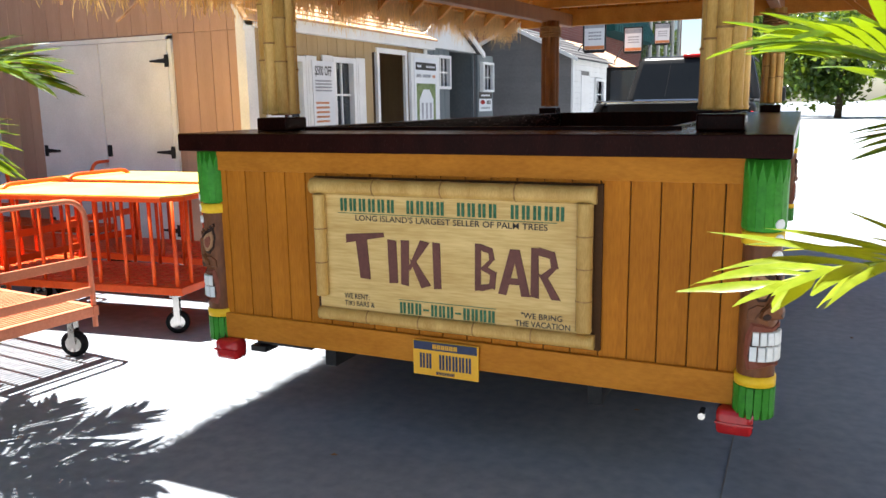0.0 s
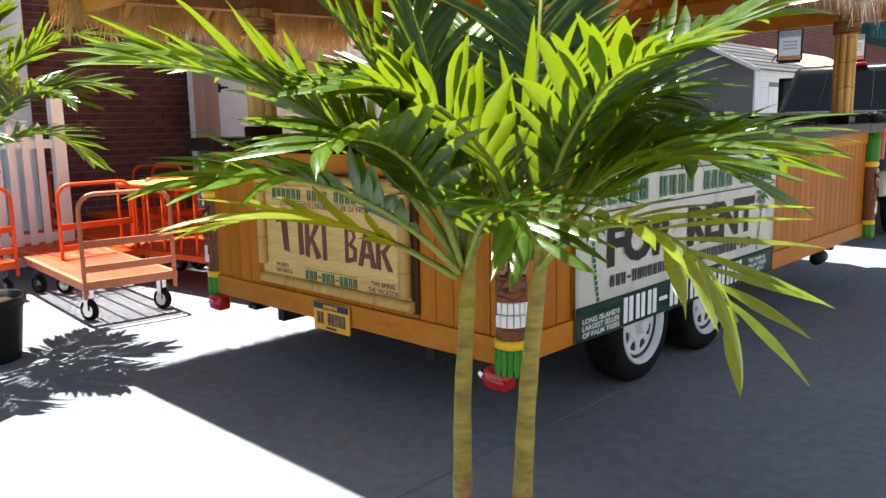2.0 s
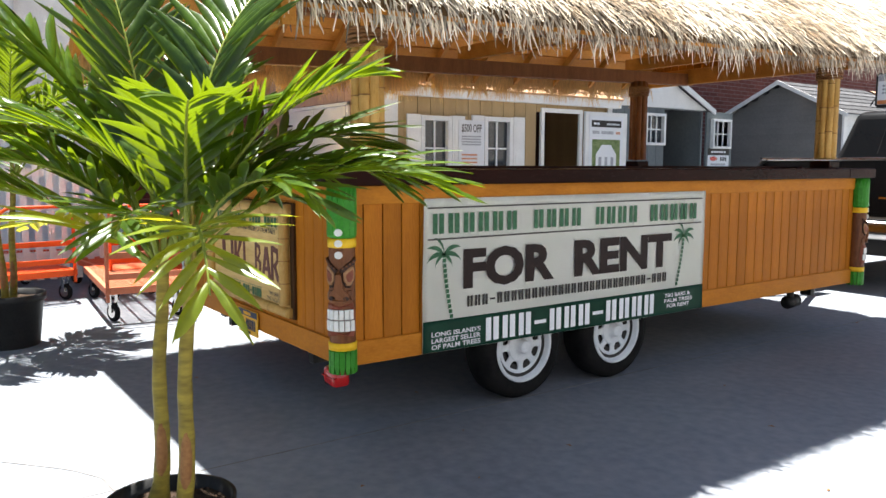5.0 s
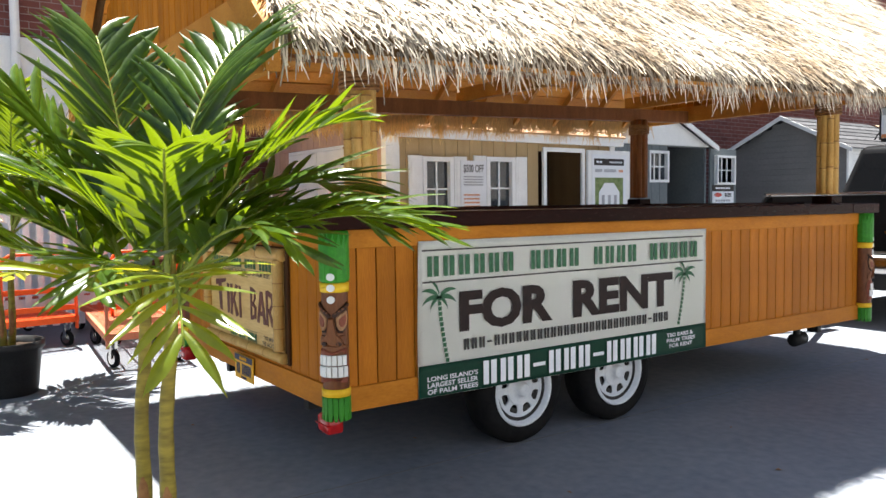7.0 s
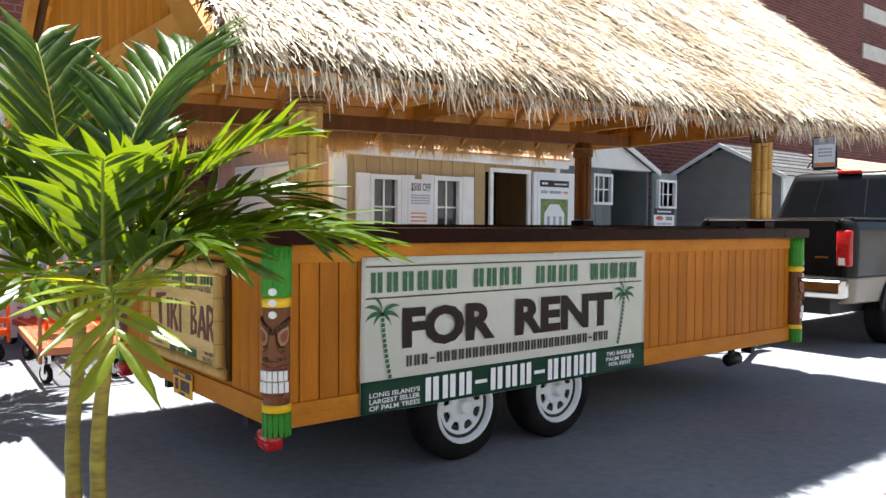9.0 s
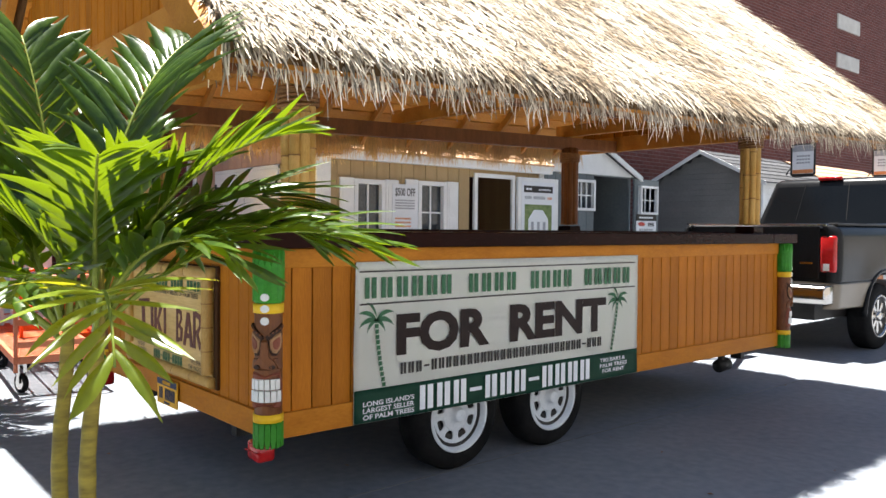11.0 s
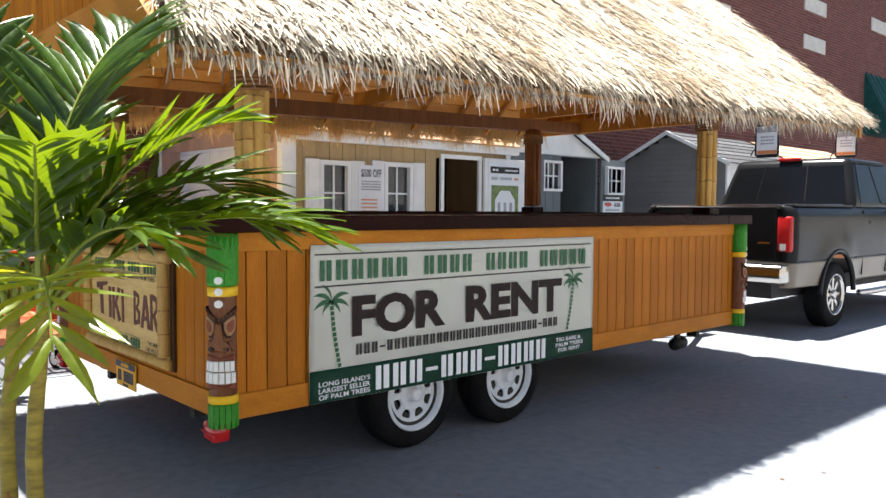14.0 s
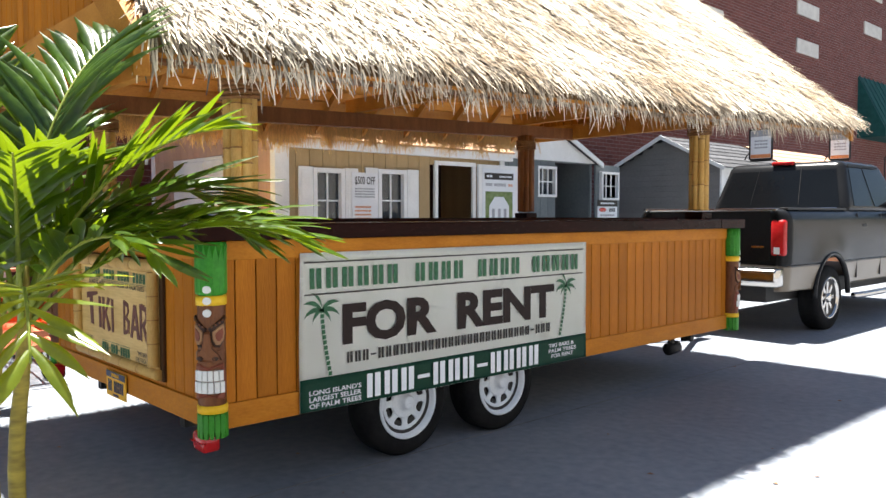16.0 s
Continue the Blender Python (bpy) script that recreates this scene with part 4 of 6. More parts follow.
# ---- potted palms ----
def frond(bm_leaf, bm_stalk, base, az, elev, length, droop, rr, leaf=0.36, density=25):
    az, el = radians(az), radians(elev)
    n = 22
    pts, p = [], Vector(base)
    for k in range(n + 1):
        pts.append(p.copy())
        e = el - radians(droop) * (k / n) ** 1.35
        p += Vector((math.cos(e) * math.cos(az), math.cos(e) * math.sin(az), math.sin(e))) * (length / n)
    tube(pts, [0.0085 * (1 - 0.85 * k / n) + 0.0015 for k in range(n + 1)], 6, bm_stalk)
    side0 = Vector((-math.sin(az), math.cos(az), 0))
    count = int(density * length)
    for s in (1, -1):
        for k in range(count):
            q = 0.24 + 0.76 * (k + 0.3 * rr.random()) / count
            f = q * n
            i = min(int(f), n - 1)
            o = pts[i].lerp(pts[i + 1], f - i)
            d = (pts[i + 1] - pts[i]).normalized()
            up = side0.cross(d) * -1
            if up.z < 0:
                up = -up
            ln = leaf * (math.sin(min(1, (q - 0.12) / 0.5) * math.pi / 2) * (1 - 0.5 * max(0, q - 0.6) / 0.4)) * rr.uniform(0.85, 1.12)
            fw = (0.7 + 0.75 * q) * rr.uniform(0.8, 1.25)
            v = (side0 * s + d * fw + up * rr.uniform(0.12, 0.5)).normalized()
            wid = 0.0225 * rr.uniform(0.7, 1.25) * (0.6 + 0.4 * min(1, length / 0.9))
            sag = rr.uniform(0.2, 0.7)
            mid = o.copy()
            rows = []
            wv = v.cross(up).normalized()
            m = 5
            for j in range(m + 1):
                g = j / m
                w = wid * (0.35 + 1.45 * g if g < 0.45 else 1.0 - 0.9 * ((g - 0.45) / 0.55) ** 1.6)
                nrm = wv.cross(v).normalized()
                if nrm.z < 0:
                    nrm = -nrm
                e = [v * ln * rr.uniform(-0.09, 0.1) if j == m else Vector((0, 0, 0)) for _ in range(3)]
                rows.append([bm_leaf.verts.new(mid + wv * w - nrm * w * 0.4 + e[0]), bm_leaf.verts.new(mid + nrm * w * 0.12 + e[1]), bm_leaf.verts.new(mid - wv * w - nrm * w * 0.4 + e[2])])
                mid = mid + v * (ln / m)
                v = (v + Vector((0, 0, -1)) * sag / m).normalized()
            for a, b in zip(rows, rows[1:]):
                for j in (0, 1):
                    bm_leaf.faces.new((a[j], a[j + 1], b[j + 1], b[j]))


def potted_palm(m, label, stems, fronds, pot_r, pot_h, seed):
    """stems: foot, crown; fronds: stem, turn, rise, length, droop, yellowing."""
    rr = random.Random(seed)
    palm = thing("potted_palm", m, label, "palm", "potted palms in the yard")
    pot = part("pot", lathe([(0.001, 0.0), (pot_r * 0.8, 0.0), (pot_r * 0.82, 0.01), (pot_r * 0.97, pot_h - 0.06), (pot_r * 1.04, pot_h - 0.055), (pot_r * 1.05, pot_h), (pot_r * 0.98, pot_h), (pot_r * 0.95, pot_h - 0.08)], "z", 40), "pot", palm, "black plastic nursery pot", True)
    bm = bmesh.new()
    rings = [[bm.verts.new((r * math.cos(a), r * math.sin(a), pot_h - 0.06 + rr.uniform(0, 0.025))) for a in (2 * math.pi * k / 26 for k in range(26))] for r in (pot_r * 0.955, pot_r * 0.7, pot_r * 0.4, pot_r * 0.15)]
    for a, b in zip(rings, rings[1:]):
        for k in range(26):
            bm.faces.new((a[k], a[(k + 1) % 26], b[(k + 1) % 26], b[k]))
    bm.faces.new(rings[-1])
    part("soil", bm, "soil", pot)
    for foot, crown in stems:
        foot, crown = Vector(foot), Vector(crown)
        pts, rad = [], []
        for k in range(15):
            q = k / 14
            b = foot.lerp(crown, q) + Vector((0.012 * math.sin(q * math.pi), 0.009 * math.sin(q * 2 * math.pi), 0))
            pts.append(b)
            rad.append((0.029 - 0.008 * q) * (1.06 if k % 3 == 0 else 1) + (0.016 * (1 - q * 7) if q < 0.14 else 0))
        lean = (crown - foot).normalized()
        for up, rd in ((0.06, 0.0215), (0.13, 0.0205), (0.21, 0.017), (0.3, 0.0105), (0.36, 0.005)):
            pts.append(crown + lean * up)
            rad.append(rd)
        st = part("stem", tube(pts, rad, 14), "trunk", palm, "ringed green palm stem", True)
        part("dry_sheath", tube([b + Vector((0.014, -0.006, 0)) for b in pts[2:8]], [0.006, 0.018, 0.021, 0.02, 0.016, 0.006], 8), "sheath", st, "", True)
    for st, az, el, ln, dr, yel in fronds:
        bl, bs = bmesh.new(), bmesh.new()
        c = Vector(stems[st][1]) + Vector((0.02 * math.cos(radians(az)), 0.02 * math.sin(radians(az)), 0.12 + 0.12 * (el / 90)))
        frond(bl, bs, c, az, el, ln, dr, rr, 0.38 * (0.45 + 0.55 * min(1, ln / 0.95)), 17 if yel else 25)
        fr = part("frond", bs, "stalk", palm, "", True)
        tagged(part("foliage", bl, "leaf_yellow" if yel else "leaf", fr, "yellowing leaflets" if yel else "glossy green leaflets", True), kind="stuff")


NEAR = [(1, 120, 87, 1.1, 60, 0), (1, 55, 70, 0.84, 62, 0), (0, 235, 74, 0.98, 40, 0), (0, 250, 58, 0.95, 60, 0), (0, 262, 44, 0.76, 55, 0), (1, 98, 62, 1.02, 108, 0),
        (1, 70, 46, 0.94, 76, 0), (1, -12, 42, 0.66, 110, 1), (0, 208, 30, 0.76, 52, 1), (0, 150, 66, 0.88, 70, 0), (0, 285, 60, 0.74, 80, 0), (1, 140, 58, 0.82, 90, 0),
        (1, 345, 78, 0.64, 75, 0), (0, 190, 84, 0.98, 28, 0), (1, 84, 56, 0.84, 95, 0), (0, 60, 72, 0.66, 105, 0), (1, 190, 70, 0.74, 85, 0), (1, 30, 64, 0.62, 112, 0),
        (0, 330, 55, 0.54, 100, 0), (0, 110, 60, 0.66, 100, 0), (0, 205, 62, 0.88, 60, 0), (0, 20, 80, 0.7, 80, 0), (1, 260, 72, 0.7, 85, 0),
        (0, 130, 82, 0.8, 60, 0)]
potted_palm(pose(0.79, -1.12, 0), "double-stemmed potted palm in a black pot beside the trailer",
            [((-0.08, -0.02, 0.22), (-0.05, 0.01, 0.92)), ((0.09, 0.01, 0.22), (0.15, 0.04, 0.95))], NEAR, 0.215, 0.28, 11)
FAR = [(0, 20, 55, 1.1, 85, 0), (0, 75, 62, 1.1, 90, 0), (0, 130, 60, 1.1, 80, 0), (1, 190, 62, 1.15, 85, 0), (1, 250, 58, 1.05, 85, 0), (1, 310, 60, 1.1, 85, 0), (0, 0, 82, 1.15, 40, 0),
       (1, 160, 80, 1.2, 45, 0), (1, 350, 40, 0.9, 100, 0), (0, 100, 40, 0.9, 100, 0), (1, 220, 45, 0.95, 90, 0), (0, 45, 75, 1.1, 70, 0), (1, 280, 75, 1.1, 60, 0)]
potted_palm(pose(-3.5, -1.12, 0), "potted palm in a black pot on the sunlit concrete", [((-0.05, 0.03, 0.3), (-0.1, 0.08, 1.1)), ((0.06, -0.03, 0.3), (0.08, -0.06, 1.15))], FAR, 0.26, 0.42, 23)


# ---- carts ----
def caster(parent, x, y, r, fork="chrome"):
    w = part("caster", lathe([(0.02, -0.018), (r * 0.8, -0.02), (r, -0.014), (r, 0.014), (r * 0.8, 0.02), (0.02, 0.018)], "y", 20), "rubber", parent, "", True)
    w.matrix_basis = pose(x, y, r, 0, 0, 25)
    part("wheel_centre", lathe([(0.001, -0.024), (r * 0.62, -0.0215), (r * 0.62, 0.0215), (0.001, 0.024)], "y", 16), "chrome", w)
    f = bmesh.new()
    for s in (-1, 1):
        box(-0.02, 0.02, s * 0.032 - 0.003, s * 0.032 + 0.003, 0, 0.29 - r - 0.025, bm=f)
    box(-0.04, 0.04, -0.04, 0.04, 0.29 - r - 0.027, 0.29 - r - 0.018, bm=f)
    part("fork", f, fork, w)


def platform_cart(m, mat, label):
    """A platform cart: slatted deck in a steel frame, four casters and a bent-tube push handle."""
    c = thing("platform_cart", m, label, "cart", "carts in the yard")
    L, W = 1.75, 0.74
    part("deck_frame", box(-L / 2, L / 2, -W / 2, -W / 2 + 0.04, 0.27, 0.335, 0.004), mat, c)
    part("deck_frame", box(-L / 2, L / 2, W / 2 - 0.04, W / 2, 0.27, 0.335, 0.004), mat, c)
    for x in (-L / 2, L / 2 - 0.04):
        part("deck_frame", box(x, x + 0.04, -W / 2 + 0.041, W / 2 - 0.041, 0.27, 0.335, 0.004), mat, c)
    sl = part("slat", box(-0.009, 0.009, -W / 2 + 0.042, W / 2 - 0.042, 0.322, 0.331), mat, c)
    sl.matrix_basis = pose(-L / 2 + 0.06, 0, 0)
    for k in range(1, 44):
        share(sl, pose(-L / 2 + 0.06 + k * 0.038, 0, 0))
    for y in (-0.22, -0.075, 0.075, 0.22):
        part("cross_bar", box(-L / 2 + 0.042, L / 2 - 0.042, y - 0.01, y + 0.01, 0.3, 0.3215), mat, c)
    for x in (-L / 2 + 0.16, L / 2 - 0.16):
        for y in (-W / 2 + 0.08, W / 2 - 0.08):
            caster(c, x, y, 0.085)
    x, w, h = L / 2 - 0.02, W / 2 - 0.02, 1.0
    pts = [(x, -w, 0.2), (x, -w, h - 0.12)] + [(x, -w + 0.12 - 0.12 * math.cos(a), h - 0.12 + 0.12 * math.sin(a)) for a in (0.4, 0.8, 1.2, 1.57)]
    pts += [(x, -y, z) for _, y, z in pts[::-1]]
    part("handle", tube(pts, 0.017, 10), mat, c, "bent tube push handle", True)
    for z in (0.62, 0.43):
        part("handle_bar", box(x - 0.008, x + 0.008, -w, w, z - 0.028, z + 0.028, 0.003), mat, c)
    return c


platform_cart(pose(-4.72, 0.13, 0, 0, 0, -5), "salmon", "sun-faded salmon platform cart with a slatted deck")
oc = platform_cart(pose(-6.0, 0.3, 0, 0, 0, 4), "orange", "orange platform cart with a tall tube handle")
for x, y, a in ((-6.1, 1.15, 3), (-6.3, 2.0, -2), (-6.2, -0.75, 8), (-7.3, -0.1, 80), (-7.2, 1.3, 95), (-7.4, 3.0, 10), (-8.6, 2.2, 4)):
    copy_thing(oc, pose(x, y, 0, 0, 0, a))


def table_cart(m, label):
    """A display cart: perforated steel deck, a ring of rods, a yellow board on top."""
    c = thing("table_cart", m, label, "cart", "orange table carts")
    L, W = 1.9, 0.72
    part("deck", box(-L / 2, L / 2, -W / 2, W / 2, 0.29, 0.345, 0.006), "orange", c)
    b = box(-0.026, 0.026, -0.012, 0.012, 0.346, 0.353, 0.003)
    st = part("tread", b, "salmon", c)
    k = 0
    for i in range(21):
        for j in range(9):
            mm = pose(-L / 2 + 0.08 + i * 0.085, -W / 2 + 0.06 + j * 0.075, 0)
            if k:
                share(st, mm)
            else:
                st.matrix_basis = mm
            k += 1
    for x in (-0.9, -0.62, -0.42, -0.2, 0.05, 0.28, 0.5, 0.72, 0.9):
        for y in (-W / 2 + 0.03, W / 2 - 0.03):
            part("upright", tube([(x, y, 0.346), (x, y, 0.93)], 0.013, 8), "orange", c, "", True)
    for x in (-L / 2 + 0.03, L / 2 - 0.03):
        for y in (-0.2, 0.0, 0.2):
            part("upright", tube([(x, y, 0.346), (x, y, 0.93)], 0.013, 8), "orange", c, "", True)
    top = part("table_top", prism([(-L / 2 + 0.1, -W / 2 - 0.02), (L / 2 - 0.1, -W / 2 - 0.02), (L / 2 + 0.0, -W / 2 + 0.1), (L / 2, W / 2 - 0.1), (L / 2 - 0.1, W / 2 + 0.02), (-L / 2 + 0.1, W / 2 + 0.02), (-L / 2, W / 2 - 0.1), (-L / 2, -W / 2 + 0.1)], "z", 0.955, 0.968), "yellow_top", c, "bright yellow board top")
    part("top_frame", prism([(-L / 2 + 0.1, -W / 2 - 0.025), (L / 2 - 0.1, -W / 2 - 0.025), (L / 2 + 0.005, -W / 2 + 0.1), (L / 2 + 0.005, W / 2 - 0.1), (L / 2 - 0.1, W / 2 + 0.025), (-L / 2 + 0.1, W / 2 + 0.025), (-L / 2 - 0.005, W / 2 - 0.1), (-L / 2 - 0.005, -W / 2 + 0.1)], "z", 0.925, 0.954), "orange", top)
    for x in (-L / 2 + 0.12, L / 2 - 0.12):
        for y in (-W / 2 + 0.1, W / 2 - 0.1):
            caster(c, x, y, 0.08)
    return c


tc = table_cart(pose(-4.6, 1.15, 0, 0, 0, 8), "orange steel table cart with a yellow top")
copy_thing(tc, pose(-4.9, 2.1, 0, 0, 0, 4))


# ---- pickup truck ----
truck = thing("pickup_truck", pose(-0.12, 0, 0), "dark charcoal pickup truck with pewter lower panels, hitched to the trailer", "truck")
TX0, TX1 = -2.29, -0.29
TC = (TX0 + TX1) / 2


def arch(y, r, z0, n=12):
    """Points of a wheel arch over y, from front to rear."""
    return [(y + r * math.cos(a), z0 + r * math.sin(a)) for a in (math.pi * k / n for k in range(n + 1))]


RW, FW, WR = 8.52, 12.15, 0.41
upper = [(7.3, 0.86), (7.3, 1.46), (7.34, 1.5), (9.16, 1.52), (9.16, 1.5), (11.3, 1.5), (11.5, 1.46), (12.9, 1.36), (13.1, 1.2), (13.1, 0.86)]
up = upper + [(y, max(z, 0.86)) for y, z in arch(FW, 0.53, 0.45) if z > 0.86] + [(y, max(z, 0.86)) for y, z in arch(RW, 0.53, 0.45) if z > 0.86]
bm = prism(up, "x", TX0 + 0.11, TX1 - 0.11)
bmesh.ops.recalc_face_normals(bm, faces=bm.faces)
bmesh.ops.bevel(bm, geom=[e for e in bm.edges if all(v.co.z > 1.19 or v.co.y < 7.35 or v.co.y > 13.0 for v in e.verts)], offset=0.03, segments=3, affect="EDGES", profile=0.5)
part("body", bm, "truck", truck, "glossy charcoal body", True)


def flank(sx, z0, z1, nz, material, name, label):
    """One side of the body: rounded shoulder and corners, fenders that swell round the wheel arches."""
    ny = 260
    bm = bmesh.new()
    grid = []
    for i in range(ny + 1):
        row = []
        for k in range(nz + 1):
            y, z = 7.27 + (13.1 - 7.27) * i / ny, z0 + (z1 - z0) * k / nz
            out = 0.0
            for wy in (RW, FW):
                d = math.hypot(y - wy, z - 0.44)
                out = max(out, 0.03 * math.exp(-((d - 0.52) / 0.22) ** 2))
            top = max(0.0, z - 1.34) / 0.17
            out -= 0.085 * (1 - math.sqrt(max(0.0, 1 - min(1, top) ** 2)))
            out -= 0.05 * max(0.0, 0.78 - z)
            end = max(max(0.0, 7.41 - y) / 0.14, max(0.0, y - 12.8) / 0.3)
            out -= 0.12 * (1 - math.sqrt(max(0.0, 1 - min(1, end) ** 2)))
            out += 0.012 * math.sin((z - 0.86) * 4.2)
            row.append(bm.verts.new(((TX1 if sx > 0 else TX0) + sx * out, y, z)))
        grid.append(row)
    for i in range(ny):
        for k in range(nz):
            q = (grid[i][k], grid[i + 1][k], grid[i + 1][k + 1], grid[i][k + 1])
            cy, cz = sum(v.co.y for v in q) / 4, sum(v.co.z for v in q) / 4
            if all(math.hypot(cy - wy, cz - 0.44) > 0.515 for wy in (RW, FW)):
                bm.faces.new(q)
    bmesh.ops.delete(bm, geom=[v for v in bm.verts if not v.link_faces], context="VERTS")
    bmesh.ops.solidify(bm, geom=bm.faces[:], thickness=-0.012 * sx)
    part(name, bm, material, truck, label, True)


for sx in (1, -1):
    flank(sx, 0.862, 1.515, 26, "truck", "side_panel", "charcoal fender and door side")
    flank(sx, 0.56, 0.858, 12, "truck_low", "lower_panel", "pewter lower body panel")
part("rear_corner", box(TX0 + 0.1, TX1 - 0.1, 7.275, 7.3, 0.62, 0.858, 0.01), "truck_low", truck)
for y in (RW, FW):
    for sx, x in ((1, TX1), (-1, TX0)):
        bm = bmesh.new()
        arc = arch(y, 0.53, 0.44, 16)
        tube([(x + sx * 0.03, a, b) for a, b in arc], 0.034, 8, bm)
        part("arch_lip", bm, "truck", truck, "", True)
part("bed_floor", box(TX0 + 0.1, TX1 - 0.1, 7.38, 9.1, 0.9, 0.93), "black", truck)
for x in (TX0 + 0.03, TX1 - 0.14):
    part("bed_rail", box(x, x + 0.11, 7.36, 9.12, 1.518, 1.545, 0.008), "black", truck)
part("bed_cover", box(TX0 + 0.14, TX1 - 0.14, 7.4, 9.1, 1.52, 1.53, 0.004), "black", truck)
tg = part("tailgate", box(TX0 + 0.2, TX1 - 0.2, 7.275, 7.302, 0.9, 1.5, 0.01), "truck", truck)
part("tailgate_cap", box(TX0 + 0.12, TX1 - 0.12, 7.268, 7.34, 1.502, 1.535, 0.008), "chrome", tg)
part("badge", box(TX1 - 0.42, TX1 - 0.27, 7.2705, 7.2745, 1.07, 1.092), "chrome", tg)
for x in (TX0, TX1):
    s = 1 if x == TX1 else -1
    tl = part("tail_light", box(min(x - s * 0.19, x - s * 0.012), max(x - s * 0.19, x - s * 0.012), 7.258, 7.42, 0.98, 1.4, 0.03), "red_lens", truck, "red tail light", True)
    part("reverse_lamp", box(x - s * 0.11 - 0.035, x - s * 0.11 + 0.035, 7.256, 7.2625, 1.0, 1.08), "white_paint", tl)
bp = part("bumper", prism([(7.06, 0.62), (7.02, 0.68), (7.02, 0.8), (7.06, 0.84), (7.27, 0.84), (7.27, 0.62)], "x", TX0 + 0.02, TX1 - 0.02, bevel=0.02), "chrome", truck, "chrome step bumper", True)
part("step_pad", box(TX0 + 0.1, TX1 - 0.1, 7.05, 7.25, 0.842, 0.85), "black", bp)
part("hitch", box(TC - 0.06, TC + 0.06, 6.75, 7.2, 0.4, 0.5, 0.01), "black", truck)


def cab_shape(y0b, y0t, y1t, y1b, z0, z1, inset, grow=0.0):
    """A body narrowing upwards, with a raked back and windscreen."""
    bm = bmesh.new()
    lo = [(TX0 + 0.02 - grow, y0b), (TX1 - 0.02 + grow, y0b), (TX1 - 0.02 + grow, y1b), (TX0 + 0.02 - grow, y1b)]
    hi = [(TX0 + inset - grow, y0t), (TX1 - inset + grow, y0t), (TX1 - inset + grow, y1t), (TX0 + inset - grow, y1t)]
    a = [bm.verts.new((x, y, z0)) for x, y in lo]
    b = [bm.verts.new((x, y, z1)) for x, y in hi]
    bm.faces.new(a)
    bm.faces.new(b)
    for k in range(4):
        bm.faces.new((a[k], a[(k + 1) % 4], b[(k + 1) % 4], b[k]))
    bmesh.ops.recalc_face_normals(bm, faces=bm.faces)
    bmesh.ops.bevel(bm, geom=bm.edges[:], offset=0.095, segments=5, affect="EDGES", profile=0.5)
    return bm


ZC0, ZC1 = 1.49, 2.2
cab = part("cab", cab_shape(9.16, 9.42, 10.75, 11.5, ZC0, ZC1, 0.2), "truck", truck, "four-door cab", True)


def cab_point(q, u, v, out=0.004):
    """On the cab's faces: q names the face, u runs along it, v upwards."""
    ins = 0.02 + 0.18 * v
    if q == "rear":
        return (TX0 + ins + (TX1 - TX0 - 2 * ins) * u, 9.16 + 0.26 * v - out, ZC0 + (ZC1 - ZC0) * v)
    y0, y1 = 9.16 + 0.26 * v, 11.5 - 0.75 * v
    x = TX1 - ins + out if q == "right" else TX0 + ins - out
    return (x, y0 + (y1 - y0) * u, ZC0 + (ZC1 - ZC0) * v)


def cab_pane(q, u0, u1, v0, v1, material, name, parent, out=0.006, label=""):
    bm = bmesh.new()
    n = [bm.verts.new(cab_point(q, u, v, out)) for u, v in ((u0, v0), (u1, v0), (u1, v1), (u0, v1))]
    f = [bm.verts.new(cab_point(q, u, v, out - 0.012)) for u, v in ((u0, v0), (u1, v0), (u1, v1), (u0, v1))]
    bm.faces.new(n)
    bm.faces.new(f)
    for k in range(4):
        bm.faces.new((n[k], n[(k + 1) % 4], f[(k + 1) % 4], f[k]))
    return part(name, bm, material, parent, label)


rw = cab_pane("rear", 0.055, 0.945, 0.1, 0.84, "glass", "rear_window", cab, label="dark tinted rear window")
cab_pane("rear", 0.3, 0.302, 0.16, 0.88, "black", "window_bar", rw, 0.012)
cab_pane("rear", 0.66, 0.664, 0.16, 0.88, "black", "window_bar", rw, 0.012)
cab_pane("rear", 0.07, 0.93, 0.07, 0.095, "chrome", "window_trim", rw, 0.012)
for q in ("right", "left"):
    cab_pane(q, 0.1, 0.4, 0.12, 0.86, "glass", "side_window", cab)
    cab_pane(q, 0.44, 0.82, 0.12, 0.86, "glass", "side_window", cab)
    cab_pane(q, 0.08, 0.84, 0.88, 0.93, "black", "rain_guard", cab, 0.02)
part("brake_light", box(TC - 0.16, TC + 0.16, 9.375, 9.44, 2.165, 2.215, 0.015), "red_lens", cab, "high red brake light", True)
for y in (10.28, 9.4, 11.5):
    part("door_seam", box(TX1 - 0.004, TX1 + 0.013, y - 0.005, y + 0.005, 0.62, 1.48), "black", truck)
for y in (9.62, 10.5):
    part("door_handle", box(TX1, TX1 + 0.03, y - 0.07, y + 0.07, 1.3, 1.335, 0.008), "black", truck)
part("running_board", tube([(TX1 + 0.06, RW + 0.65, 0.4), (TX1 + 0.1, RW + 0.85, 0.4), (TX1 + 0.1, FW - 0.75, 0.4), (TX1 + 0.06, FW - 0.6, 0.4)], 0.04, 12), "chrome", truck, "", True)
part("underbody", box(TX0 + 0.25, TX1 - 0.25, 7.3, 13.0, 0.42, 0.62), "black", truck)
part("mirror", box(TX1 + 0.02, TX1 + 0.24, 11.2, 11.28, 1.5, 1.74, 0.03), "black", truck)
